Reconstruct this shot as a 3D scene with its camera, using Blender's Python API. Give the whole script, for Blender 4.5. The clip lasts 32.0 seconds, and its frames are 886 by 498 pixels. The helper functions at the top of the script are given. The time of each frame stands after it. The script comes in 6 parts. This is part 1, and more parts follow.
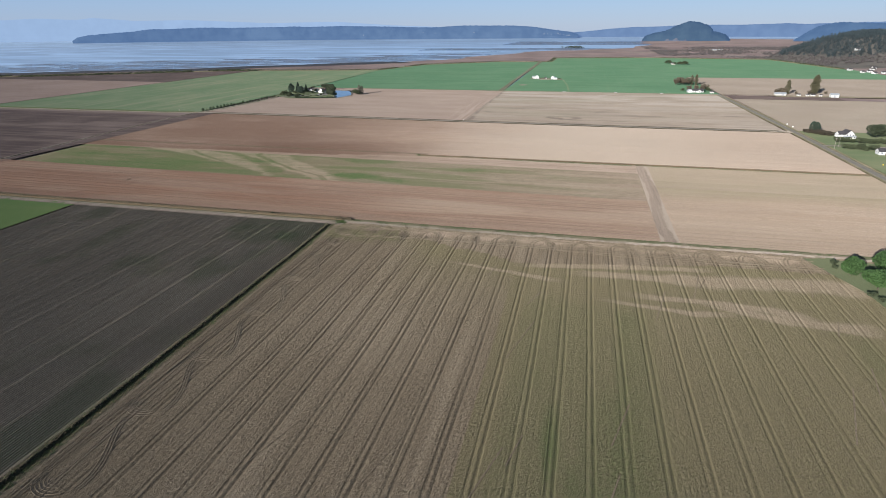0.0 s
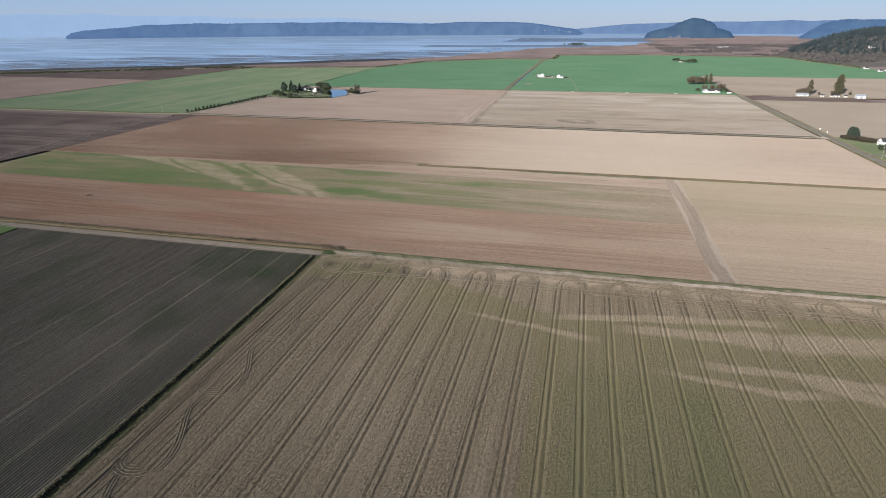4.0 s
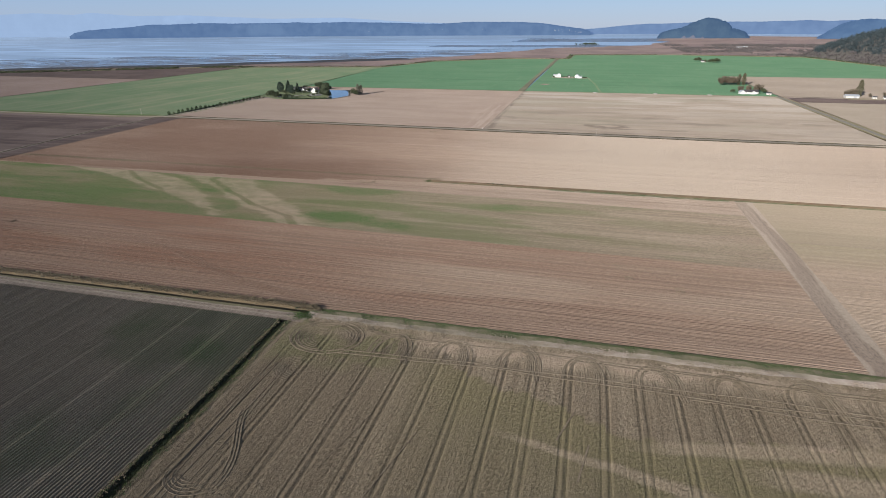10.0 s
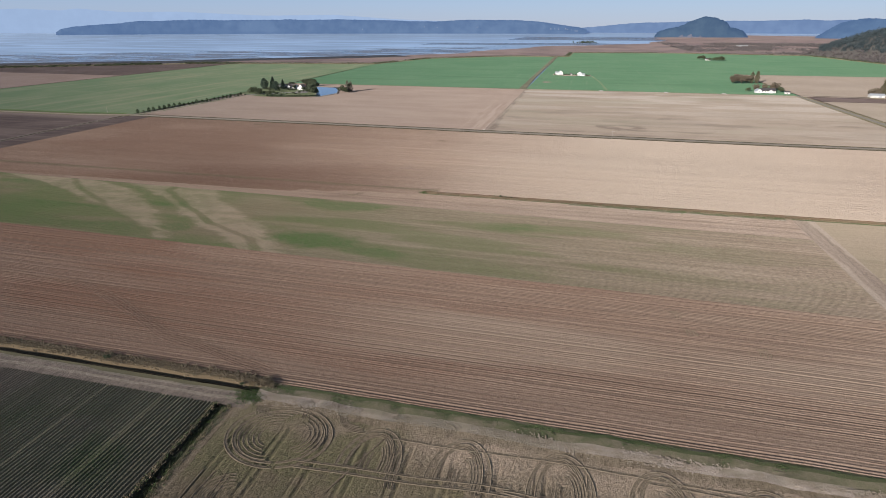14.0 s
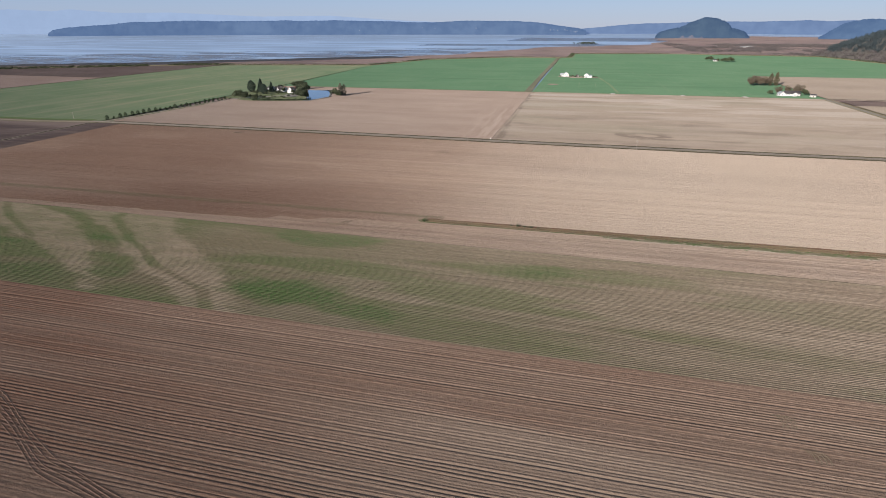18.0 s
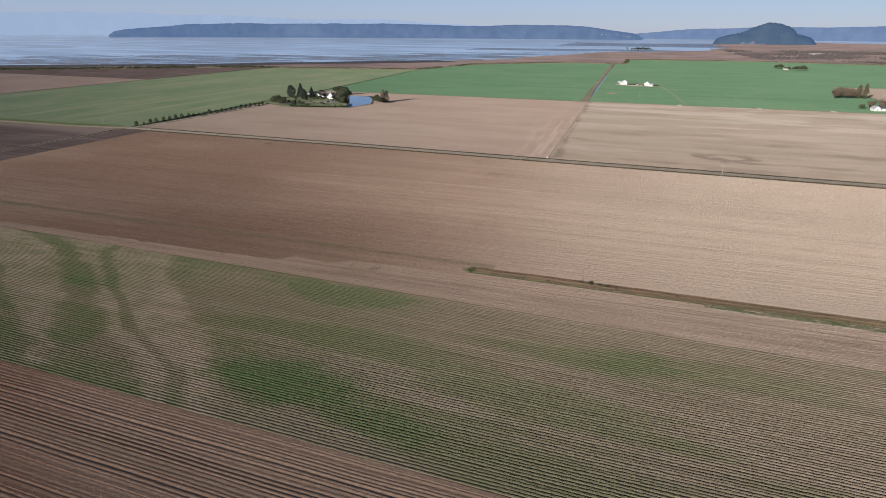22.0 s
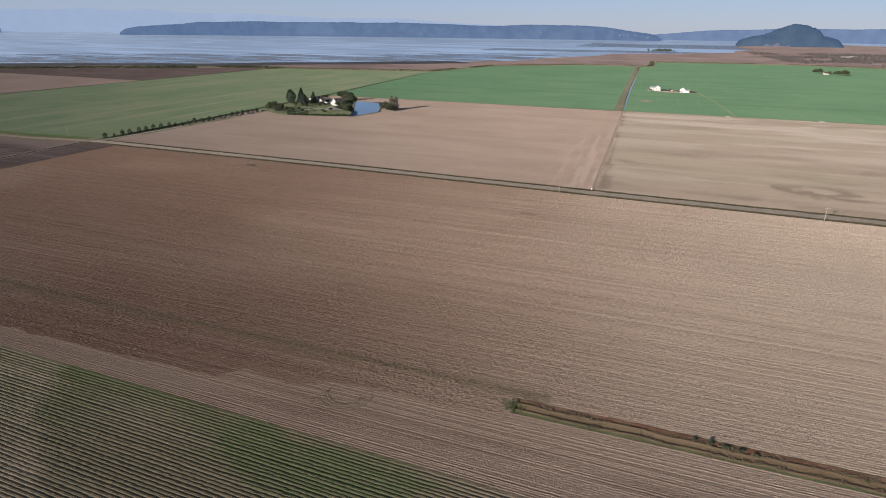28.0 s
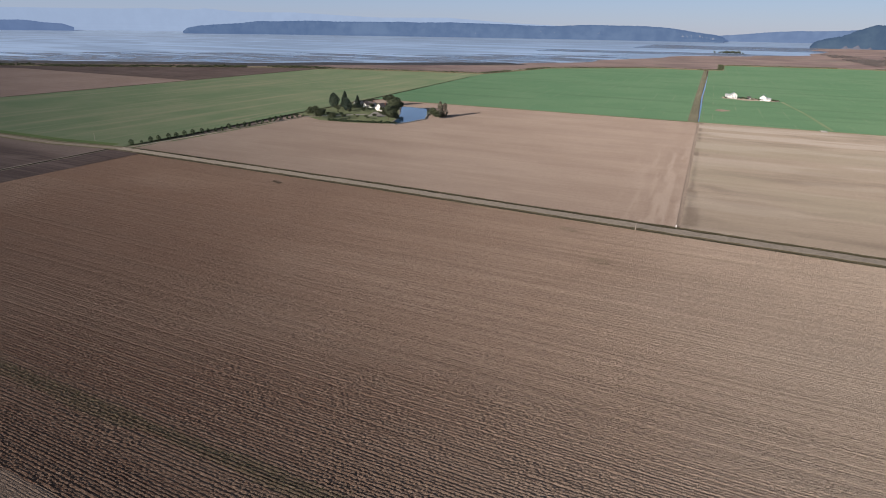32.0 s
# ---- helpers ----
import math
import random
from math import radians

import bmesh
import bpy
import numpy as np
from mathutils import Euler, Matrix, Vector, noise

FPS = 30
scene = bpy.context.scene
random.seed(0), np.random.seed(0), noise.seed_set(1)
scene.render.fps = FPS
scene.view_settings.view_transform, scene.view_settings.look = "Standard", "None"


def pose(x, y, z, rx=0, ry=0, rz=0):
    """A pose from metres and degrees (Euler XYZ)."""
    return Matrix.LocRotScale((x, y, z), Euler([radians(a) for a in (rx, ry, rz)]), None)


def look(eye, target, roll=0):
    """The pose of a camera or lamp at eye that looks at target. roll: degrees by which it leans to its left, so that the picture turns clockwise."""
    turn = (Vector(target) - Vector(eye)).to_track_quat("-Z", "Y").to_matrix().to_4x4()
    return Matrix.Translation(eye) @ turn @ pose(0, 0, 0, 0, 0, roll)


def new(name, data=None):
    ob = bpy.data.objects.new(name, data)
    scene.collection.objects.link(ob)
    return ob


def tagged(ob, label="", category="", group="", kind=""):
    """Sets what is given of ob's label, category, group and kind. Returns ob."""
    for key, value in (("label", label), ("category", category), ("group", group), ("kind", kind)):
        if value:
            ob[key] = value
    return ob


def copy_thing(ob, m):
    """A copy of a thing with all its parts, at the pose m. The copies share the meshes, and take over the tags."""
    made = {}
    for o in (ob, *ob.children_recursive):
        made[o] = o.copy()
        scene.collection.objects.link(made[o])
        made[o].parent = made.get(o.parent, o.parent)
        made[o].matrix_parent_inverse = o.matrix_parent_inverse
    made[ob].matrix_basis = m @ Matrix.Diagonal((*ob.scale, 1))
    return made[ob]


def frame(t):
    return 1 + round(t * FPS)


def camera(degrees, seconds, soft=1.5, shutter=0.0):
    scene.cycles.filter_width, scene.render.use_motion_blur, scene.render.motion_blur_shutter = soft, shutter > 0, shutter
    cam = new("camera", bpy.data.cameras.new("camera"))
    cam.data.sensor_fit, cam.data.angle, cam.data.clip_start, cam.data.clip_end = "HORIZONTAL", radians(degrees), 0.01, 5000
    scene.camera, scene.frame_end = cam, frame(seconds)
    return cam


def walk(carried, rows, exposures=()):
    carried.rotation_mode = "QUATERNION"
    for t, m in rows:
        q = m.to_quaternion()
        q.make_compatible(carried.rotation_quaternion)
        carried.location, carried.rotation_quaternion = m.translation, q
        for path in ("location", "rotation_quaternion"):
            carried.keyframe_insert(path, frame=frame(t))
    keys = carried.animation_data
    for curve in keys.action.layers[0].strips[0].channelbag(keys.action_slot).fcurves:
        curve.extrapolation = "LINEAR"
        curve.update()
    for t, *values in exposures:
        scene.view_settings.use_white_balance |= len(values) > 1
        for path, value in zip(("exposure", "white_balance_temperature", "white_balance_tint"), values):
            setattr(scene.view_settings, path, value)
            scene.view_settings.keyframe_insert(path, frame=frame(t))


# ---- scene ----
cam = camera(76.71, 32.0, soft=0.95)
PATH = [
    (0, (135.72, -668.98, 103.04), (113.64, -578.62, 66.35), -0.41),
    (2, (127.44, -643.49, 102.74), (105.74, -553.15, 65.75), -0.39),
    (3.5, (121.23, -624.04, 102.31), (99.43, -533.81, 65.12), -0.29),
    (5.5, (113.07, -597.46, 101.23), (90.88, -507.33, 64.03), -0.38),
    (6, (111.12, -591.03, 100.72), (88.51, -500.94, 63.68), -0.42),
    (7, (107.41, -578.74, 99.14), (84.73, -488.75, 61.89), -0.36),
    (9, (100.09, -554.23, 95.12), (77.09, -464.25, 58.03), -0.27),
    (11, (92.35, -527.83, 90.73), (69.59, -437.76, 53.73), -0.21),
    (13, (84.36, -500.73, 86.68), (62.15, -410.55, 49.61), -0.04),
    (14.5, (78.23, -480.26, 84.42), (56.42, -390.04, 47.22), 0.06),
    (16.5, (70.07, -453.22, 82.35), (48.47, -362.86, 45.35), 0.13),
    (18, (64.09, -433.29, 81.38), (42.49, -342.92, 44.42), -0.00),
    (19, (60.13, -420.25, 81.02), (37.88, -329.96, 44.23), 0.14),
    (20, (56.12, -407.48, 80.86), (31.55, -317.75, 44.20), 0.20),
    (21, (52.04, -394.94, 80.84), (25.31, -305.75, 44.37), 0.29),
    (22, (47.84, -382.56, 80.89), (19.25, -293.93, 44.46), 0.39),
    (23, (43.48, -370.31, 80.93), (14.33, -281.86, 44.49), 0.49),
    (24, (38.81, -358.17, 80.91), (9.61, -269.76, 44.42), 0.54),
    (25.5, (31.54, -339.89, 80.82), (2.42, -251.48, 44.28), 0.60),
    (27.5, (21.79, -315.30, 80.70), (-8.17, -227.17, 44.19), 0.71),
    (28, (19.42, -309.14, 80.70), (-10.93, -221.13, 44.18), 0.76),
    (29, (14.86, -296.78, 80.76), (-16.15, -208.97, 44.33), 0.73),
    (29.5, (12.58, -290.67, 80.81), (-19.57, -203.28, 44.37), 0.70),
    (31, (5.67, -272.51, 81.00), (-31.30, -187.06, 44.51), 0.82),
    (32, (0.98, -260.42, 81.11), (-37.04, -175.50, 44.46), 0.98),
]
walk(cam, [(t, look(eye, target, roll)) for t, eye, target, roll in PATH], [(0, 0.86, 5660, 12), (10, 0.85, 5770, 13), (17, 0.81, 5940, 17), (24, 0.77, 6130, 17.5), (32, 0.73, 6180, 18)])

# ---- light ----
world = bpy.data.worlds.new("world")
scene.world = world
world.use_nodes = True
sky = world.node_tree.nodes.new("ShaderNodeTexSky")
sky.sky_type = "NISHITA"
sky.sun_disc = False
sky.sun_elevation = radians(15.5)
sky.sun_rotation = radians(205)
sky.altitude = 50
sky.air_density = 1.0
sky.dust_density = 0.1
sky.ozone_density = 3.0
bg = world.node_tree.nodes["Background"]
bg.inputs["Strength"].default_value = 0.105
air = world.node_tree.nodes.new("ShaderNodeMix")
air.data_type = "RGBA"
# autumn haze: pale low down, thinning towards the zenith
way = world.node_tree.nodes.new("ShaderNodeTexCoord")
split = world.node_tree.nodes.new("ShaderNodeSeparateXYZ")
thin = world.node_tree.nodes.new("ShaderNodeMapRange")
thin.interpolation_type = "SMOOTHSTEP"
for socket, value in zip(thin.inputs[1:5], (0.1, 0.6, 0.86, 0.8)):
    socket.default_value = value
low_air = world.node_tree.nodes.new("ShaderNodeMapRange")
for socket, value in zip(low_air.inputs[1:5], (0.0, 0.09, 0.0, 1.0)):
    socket.default_value = value
haze_mix = world.node_tree.nodes.new("ShaderNodeMix")
haze_mix.data_type = "RGBA"
haze_mix.inputs[6].default_value = (1.8, 2.2, 2.84, 1.0)
haze_mix.inputs[7].default_value = (1.5, 2.22, 3.3, 1.0)
high_air = world.node_tree.nodes.new("ShaderNodeMapRange")
high_air.interpolation_type = "SMOOTHSTEP"
for socket, value in zip(high_air.inputs[1:5], (0.1, 0.6, 0.0, 1.0)):
    socket.default_value = value
high_mix = world.node_tree.nodes.new("ShaderNodeMix")
high_mix.data_type = "RGBA"
high_mix.inputs[7].default_value = (1.1, 1.3, 1.55, 1.0)
link = world.node_tree.links.new
link(way.outputs["Generated"], split.inputs[0])
link(split.outputs[2], thin.inputs[0])
link(split.outputs[2], low_air.inputs[0])
link(low_air.outputs[0], haze_mix.inputs[0])
link(thin.outputs[0], air.inputs[0])
link(split.outputs[2], high_air.inputs[0])
link(high_air.outputs[0], high_mix.inputs[0])
link(haze_mix.outputs[2], high_mix.inputs[6])
link(high_mix.outputs[2], air.inputs[7])
world.node_tree.links.new(sky.outputs[0], air.inputs[6])
world.node_tree.links.new(air.outputs[2], bg.inputs[0])
sun_data = bpy.data.lights.new("sun", "SUN")
sun_data.energy = 4.4
sun_data.angle = radians(0.6)
sun_data.color = (1.0, 0.93, 0.81)
sun = new("sun", sun_data)
sun.matrix_world = look((-427, -904, 277), (0, 0, 0))
scene.view_settings.exposure = 0.0

# ---- helpers of this scene ----
CENTRE = (70.0, -500.0)      # middle of the flight, centre of the far distance


def far(x, y):
    """Beyond 3 km the distance is drawn in, and the ground lifted with it, so that the horizon keeps its place."""
    x, y = np.asarray(x, float), np.asarray(y, float)
    dx, dy = x - CENTRE[0], y - CENTRE[1]
    d = np.hypot(dx, dy) + 1e-6
    e = np.where(d > 3000, 3000 + 1900 * (1 - np.exp(-(d - 3000) / 1900)), d)
    return CENTRE[0] + dx * e / d, CENTRE[1] + dy * e / d, np.where(d > 3000, 62 * (1 - e / d), 0.0)


GRID = np.random.RandomState(7).rand(256, 256)


def vnoise(x, y, size, shift=0):
    """Smooth noise from 0 to 1 with lumps of the given size in metres."""
    x, y = np.asarray(x, float) / size + 17.3 * shift, np.asarray(y, float) / size + 5.9 * shift
    i, j = np.floor(x).astype(int), np.floor(y).astype(int)
    u, v = x - i, y - j
    u, v = u * u * (3 - 2 * u), v * v * (3 - 2 * v)
    g = lambda a, b: GRID[a & 255, b & 255]
    return (g(i, j) * (1 - u) + g(i + 1, j) * u) * (1 - v) + (g(i, j + 1) * (1 - u) + g(i + 1, j + 1) * u) * v


def fnoise(x, y, size, shift=0):
    return (vnoise(x, y, size, shift) * 4 + vnoise(x, y, size / 2.1, shift + 1) * 2 + vnoise(x, y, size / 4.3, shift + 2)) / 7


def smooth(a, b, x):
    u = np.clip((x - a) / (b - a), 0, 1)
    return u * u * (3 - 2 * u)


def mesh_of(name, verts, faces, mat, attrs=None, smooth_shade=False):
    me = bpy.data.meshes.new(name)
    me.from_pydata([tuple(v) for v in verts], [], [tuple(f) for f in faces])
    if mat:
        me.materials.append(mat)
    for key, vals in (attrs or {}).items():
        me.attributes.new(key, "FLOAT", "POINT").data.foreach_set("value", np.asarray(vals, np.float32))
    if smooth_shade:
        me.polygons.foreach_set("use_smooth", [True] * len(me.polygons))
    return me


def grid_mesh(name, X, Y, Z, mat, attrs=None, smooth_shade=False):
    """A sheet from arrays of places."""
    n, m = X.shape
    me = bpy.data.meshes.new(name)
    me.vertices.add(n * m)
    me.vertices.foreach_set("co", np.stack([X, Y, Z], -1).astype(np.float32).ravel())
    i = (np.arange(n - 1)[:, None] * m + np.arange(m - 1)[None]).ravel()
    quads = np.stack([i, i + m, i + m + 1, i + 1], 1)
    nx = (X[1, 0] - X[0, 0]) * (Y[0, -1] - Y[0, 0]) - (Y[1, 0] - Y[0, 0]) * (X[0, -1] - X[0, 0])
    if nx < 0:
        quads = quads[:, ::-1]
    me.loops.add(quads.size)
    me.loops.foreach_set("vertex_index", quads.ravel().astype(np.int32))
    me.polygons.add(len(quads))
    me.polygons.foreach_set("loop_start", np.arange(0, quads.size, 4, dtype=np.int32))
    me.polygons.foreach_set("loop_total", np.full(len(quads), 4, np.int32))
    me.update(calc_edges=True)
    me.polygons.foreach_set("use_smooth", np.full(len(quads), smooth_shade))
    if mat:
        me.materials.append(mat)
    for key, vals in (attrs or {}).items():
        me.attributes.new(key, "FLOAT", "POINT").data.foreach_set("value", np.asarray(vals, np.float32).ravel())
    return me


def structure(name, me, label="", category="", kind="structure"):
    return tagged(new(name, me), label, category, "", kind)


# ---- materials ----
class Net:
    """A short hand for node materials."""

    def __init__(self, name, rough=0.9, spec=0.2):
        self.m = bpy.data.materials.new(name)
        self.m.use_nodes = True
        self.t = self.m.node_tree
        self.b = self.t.nodes["Principled BSDF"]
        self.b.inputs["Roughness"].default_value = rough
        self.b.inputs["Specular IOR Level"].default_value = spec

    def node(self, kind, **ins):
        n = self.t.nodes.new(kind)
        for k, v in ins.items():
            self.put(n.inputs[k.replace("_", " ")], v)
        return n

    def put(self, socket, v):
        if hasattr(v, "is_linked"):
            self.t.links.new(v, socket)
        else:
            socket.default_value = v

    def math(self, op, a, b=0.0, c=0.0):
        n = self.t.nodes.new("ShaderNodeMath")
        n.operation = op
        for s, v in zip(n.inputs, (a, b, c)):
            self.put(s, v)
        return n.outputs[0]

    def pos(self, sx=1.0, sy=1.0, sz=1.0):
        g = self.t.nodes.new("ShaderNodeNewGeometry")
        n = self.node("ShaderNodeMapping", Vector=g.outputs["Position"], Scale=(sx, sy, sz))
        return n.outputs[0]

    def noise(self, vec, scale, detail=3.0, rough=0.55, distort=0.0):
        n = self.node("ShaderNodeTexNoise", Vector=vec, Scale=scale, Detail=detail, Roughness=rough, Distortion=distort)
        return n.outputs[0]

    def ramp(self, x, a, b, lo=0.0, hi=1.0):
        n = self.node("ShaderNodeMapRange", Value=x)
        n.interpolation_type = "SMOOTHSTEP"
        n.inputs[1].default_value, n.inputs[2].default_value = a, b
        n.inputs[3].default_value, n.inputs[4].default_value = lo, hi
        return n.outputs[0]

    def mix(self, f, a, b, blend="MIX"):
        n = self.t.nodes.new("ShaderNodeMix")
        n.data_type, n.blend_type = "RGBA", blend
        for s, v in ((n.inputs[0], f), (n.inputs[6], a), (n.inputs[7], b)):
            self.put(s, (*v, 1.0) if isinstance(v, tuple) and len(v) == 3 else v)
        return n.outputs[2]

    def attr(self, name):
        n = self.t.nodes.new("ShaderNodeAttribute")
        n.attribute_name = name
        return n.outputs["Fac"]

    def rand(self):
        return self.t.nodes.new("ShaderNodeObjectInfo").outputs["Random"]

    def island(self):
        return self.t.nodes.new("ShaderNodeNewGeometry").outputs["Random Per Island"]

    def colour(self, c):
        self.put(self.b.inputs["Base Color"], (*c, 1.0) if isinstance(c, tuple) else c)

    def bump(self, h, strength, dist):
        n = self.node("ShaderNodeBump", Height=h, Strength=strength, Distance=dist)
        self.t.links.new(n.outputs[0], self.b.inputs["Normal"])


def soil(name, base, alt, along="x", streak=0.5, grit=1.0, cover=None, pale=None, big=0.012, clod=1.0, damp_shade=None, furrow=0.0, lush=None, relief=0.18):
    """Field soil: patches, streaks along the rows, clods; optional green cover, pale sand, damp and painted light and
    shade from the sheet's attributes.
    """
    n = Net(name, 0.95, 0.02)
    n.b.inputs["Diffuse Roughness"].default_value = 1.0
    p = n.pos()
    patch = n.ramp(n.noise(p, big, 4, 0.6, 0.4), 0.35, 0.68)
    c = n.mix(patch, base, alt)
    lines = n.pos(0.012, 0.55, 1) if along == "x" else n.pos(0.55, 0.012, 1)
    ln = n.noise(lines, 1.0, 4, 0.6)
    c = n.mix(n.ramp(ln, 0.42, 0.62, 0.0, streak), c, tuple(v * 0.62 for v in base))
    ln2 = n.noise(lines, 0.31, 2, 0.5)
    c = n.mix(n.ramp(ln2, 0.5, 0.66, 0.0, streak * 0.7), c, tuple(min(1, v * 1.28) for v in alt))
    if damp_shade:
        c = n.mix(n.math("MULTIPLY", n.attr("damp_shade"), 0.9), c, damp_shade)
    fine = n.noise(p, 2.3, 4, 0.65)
    clump = n.noise(n.pos(0.75, 1.5, 1) if along == "x" else n.pos(1.5, 0.75, 1), 1.0, 3, 0.7)
    c = n.mix(n.ramp(clump, 0.52, 0.33, 0.0, 0.55 * grit), c, tuple(v * 0.38 for v in base))
    c = n.mix(n.ramp(clump, 0.5, 0.78, 0.0, 0.5 * grit), c, tuple(min(1, v * 1.3) for v in alt))
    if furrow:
        # damp furrow bottoms, darkened further in the colour as painted shade
        furrow_shade = n.math("MULTIPLY", n.ramp(n.attr("crest"), 0.15, 0.75, 1.0, 0.0), furrow)
        c = n.mix(furrow_shade, c, tuple(v * 0.6 for v in base))
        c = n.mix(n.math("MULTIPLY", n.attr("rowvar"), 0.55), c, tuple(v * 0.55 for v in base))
    if pale:
        c = n.mix(n.math("MULTIPLY", n.attr("pale"), 0.9), c, pale)
    if cover:
        g = n.math("MULTIPLY", n.attr("cover"), n.ramp(fine, 0.3, 0.62, 0.55, 1.0))
        c = n.mix(g, c, cover)
    c = n.mix(n.ramp(fine, 0.3, 0.75, 0.3, 0.0), c, tuple(v * 0.5 for v in base))
    if lush:
        c = n.mix(n.math("MULTIPLY", n.attr("lush"), n.ramp(fine, 0.35, 0.6, 0.3, 1.0)), c, lush)
    mottle = n.noise(p, 0.8, 3, 0.6)
    c = n.mix(n.ramp(mottle, 0.45, 0.68, 0.0, 0.3), c, tuple(v * 0.6 for v in base))
    speck = n.noise(p, 4.7, 2, 0.8)
    c = n.mix(n.ramp(speck, 0.6, 0.72, 0.0, 0.5), c, tuple(min(1, v * 1.45) for v in alt))
    c = n.mix(n.ramp(speck, 0.42, 0.3, 0.0, 0.45), c, tuple(v * 0.45 for v in base))
    n.colour(c)
    n.bump(n.noise(p, 2.6 * clod, 5, 0.75), 1.0, relief)
    return n.m


def sward(name, a, b, dry, along="x", streak=0.4, fine=2.0, big=0.01):
    """Grass or young crop seen from afar."""
    n = Net(name, 0.95, 0.03)
    n.b.inputs["Diffuse Roughness"].default_value = 1.0
    p = n.pos()
    c = n.mix(n.ramp(n.noise(p, big, 4, 0.6, 0.5), 0.35, 0.65), a, b)
    lines = n.pos(0.004, 0.07, 1) if along == "x" else n.pos(0.07, 0.004, 1)
    c = n.mix(n.ramp(n.noise(lines, 1.0, 4, 0.6), 0.48, 0.7, 0.0, streak), c, dry)
    f = n.noise(p, fine, 4, 0.7)
    c = n.mix(n.ramp(f, 0.3, 0.7, 0.35, 0.0), c, tuple(v * 0.45 for v in a))
    n.colour(c)
    n.bump(f, 0.7, 0.2)
    return n.m


def drilled(name, a, b, dry):
    """Young wheat: smooth green with faint sprayer lines and thin spots."""
    n = Net(name, 0.95, 0.03)
    n.b.inputs["Diffuse Roughness"].default_value = 1.0
    p = n.pos()
    c = n.mix(n.ramp(n.noise(p, 0.008, 4, 0.6, 0.5), 0.35, 0.65), a, b)
    c = n.mix(n.ramp(n.noise(n.pos(0.003, 0.03, 1), 1.0, 4, 0.6), 0.5, 0.7, 0.0, 0.45), c, tuple(v * 0.72 for v in a))
    g = n.t.nodes.new("ShaderNodeNewGeometry")
    split_x = n.node("ShaderNodeSeparateXYZ", Vector=g.outputs["Position"])
    lane = n.math("ABSOLUTE", n.math("SUBTRACT", n.math("FRACT", n.math("MULTIPLY", split_x.outputs[0], 1 / 24.0)), 0.5))
    worn = n.math("MULTIPLY", n.ramp(lane, 0.035, 0.01), n.ramp(n.noise(p, 0.012, 3, 0.6), 0.45, 0.62, 0.0, 0.75))
    c = n.mix(worn, c, dry)
    c = n.mix(n.ramp(n.noise(p, 0.03, 4, 0.65), 0.62, 0.75, 0.0, 0.5), c, dry)
    f = n.noise(p, 2.0, 4, 0.7)
    c = n.mix(n.ramp(f, 0.3, 0.7, 0.35, 0.0), c, tuple(v * 0.45 for v in a))
    n.colour(c)
    n.bump(f, 0.7, 0.2)
    return n.m


def plain(name, c, rough=0.8, spec=0.3, vary=0.12, scale=1.5, metal=0.0):
    n = Net(name, rough, spec)
    n.b.inputs["Metallic"].default_value = metal
    f = n.noise(n.pos(), scale, 4, 0.6)
    g = n.noise(n.pos(), scale * 9, 3, 0.6)
    k = n.mix(n.ramp(f, 0.3, 0.7), tuple(v * (1 - vary) for v in c), tuple(min(1, v * (1 + vary)) for v in c))
    n.colour(n.mix(n.ramp(g, 0.35, 0.75, 0.0, vary * 2), k, tuple(v * 0.6 for v in c)))
    n.bump(g, 0.3, 0.02)
    return n.m


def leafy(name, a, b, dark=0.5, rough=0.7):
    n = Net(name, rough, 0.25)
    c = n.mix(n.island(), a, b)
    c = n.mix(n.ramp(n.rand(), 0.0, 1.0, 0.0, 0.35), c, tuple(v * dark for v in a))
    n.colour(c)
    return n.m


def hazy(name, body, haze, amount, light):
    """Wooded shores kilometres away; emission painted in for the bright hazy air before them."""
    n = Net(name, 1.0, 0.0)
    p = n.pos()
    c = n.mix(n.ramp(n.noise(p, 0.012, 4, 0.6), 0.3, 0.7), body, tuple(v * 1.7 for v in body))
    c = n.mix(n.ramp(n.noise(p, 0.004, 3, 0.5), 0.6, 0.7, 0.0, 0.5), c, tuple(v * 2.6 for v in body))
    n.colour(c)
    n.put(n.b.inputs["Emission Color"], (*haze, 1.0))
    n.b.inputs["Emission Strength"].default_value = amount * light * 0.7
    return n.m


M_PLOUGH = soil("plough_soil", (0.245, 0.184, 0.134), (0.296, 0.232, 0.174), "x", 0.5, cover=(0.074, 0.101, 0.034), pale=(0.342, 0.264, 0.186), damp_shade=(0.14, 0.08, 0.05), furrow=0.75, relief=0.2, lush=(0.046, 0.088, 0.024))
M_FRESH = soil("fresh_plough_soil", (0.255, 0.18, 0.127), (0.302, 0.224, 0.162), "x", 0.55, pale=(0.31, 0.24, 0.172), damp_shade=(0.165, 0.082, 0.05), furrow=0.4, relief=0.2)
M_BIG = soil("big_field_soil", (0.3, 0.212, 0.152), (0.348, 0.264, 0.198), "x", 0.55, cover=(0.07, 0.07, 0.036), pale=(0.36, 0.296, 0.224), damp_shade=(0.084, 0.041, 0.026), furrow=0.75, relief=0.42)
M_POTATO = soil("ridged_soil", (0.232, 0.184, 0.132), (0.274, 0.22, 0.158), "y", 0.3, cover=(0.058, 0.082, 0.032), pale=(0.202, 0.158, 0.108), damp_shade=(0.059, 0.059, 0.046), furrow=0.9)
M_STUBBLE = soil("stubble_soil", (0.212, 0.162, 0.104), (0.26, 0.202, 0.134), "y", 0.5, cover=(0.174, 0.146, 0.074), pale=(0.372, 0.282, 0.195), damp_shade=(0.11, 0.086, 0.056), lush=(0.07, 0.094, 0.032), relief=0.34)
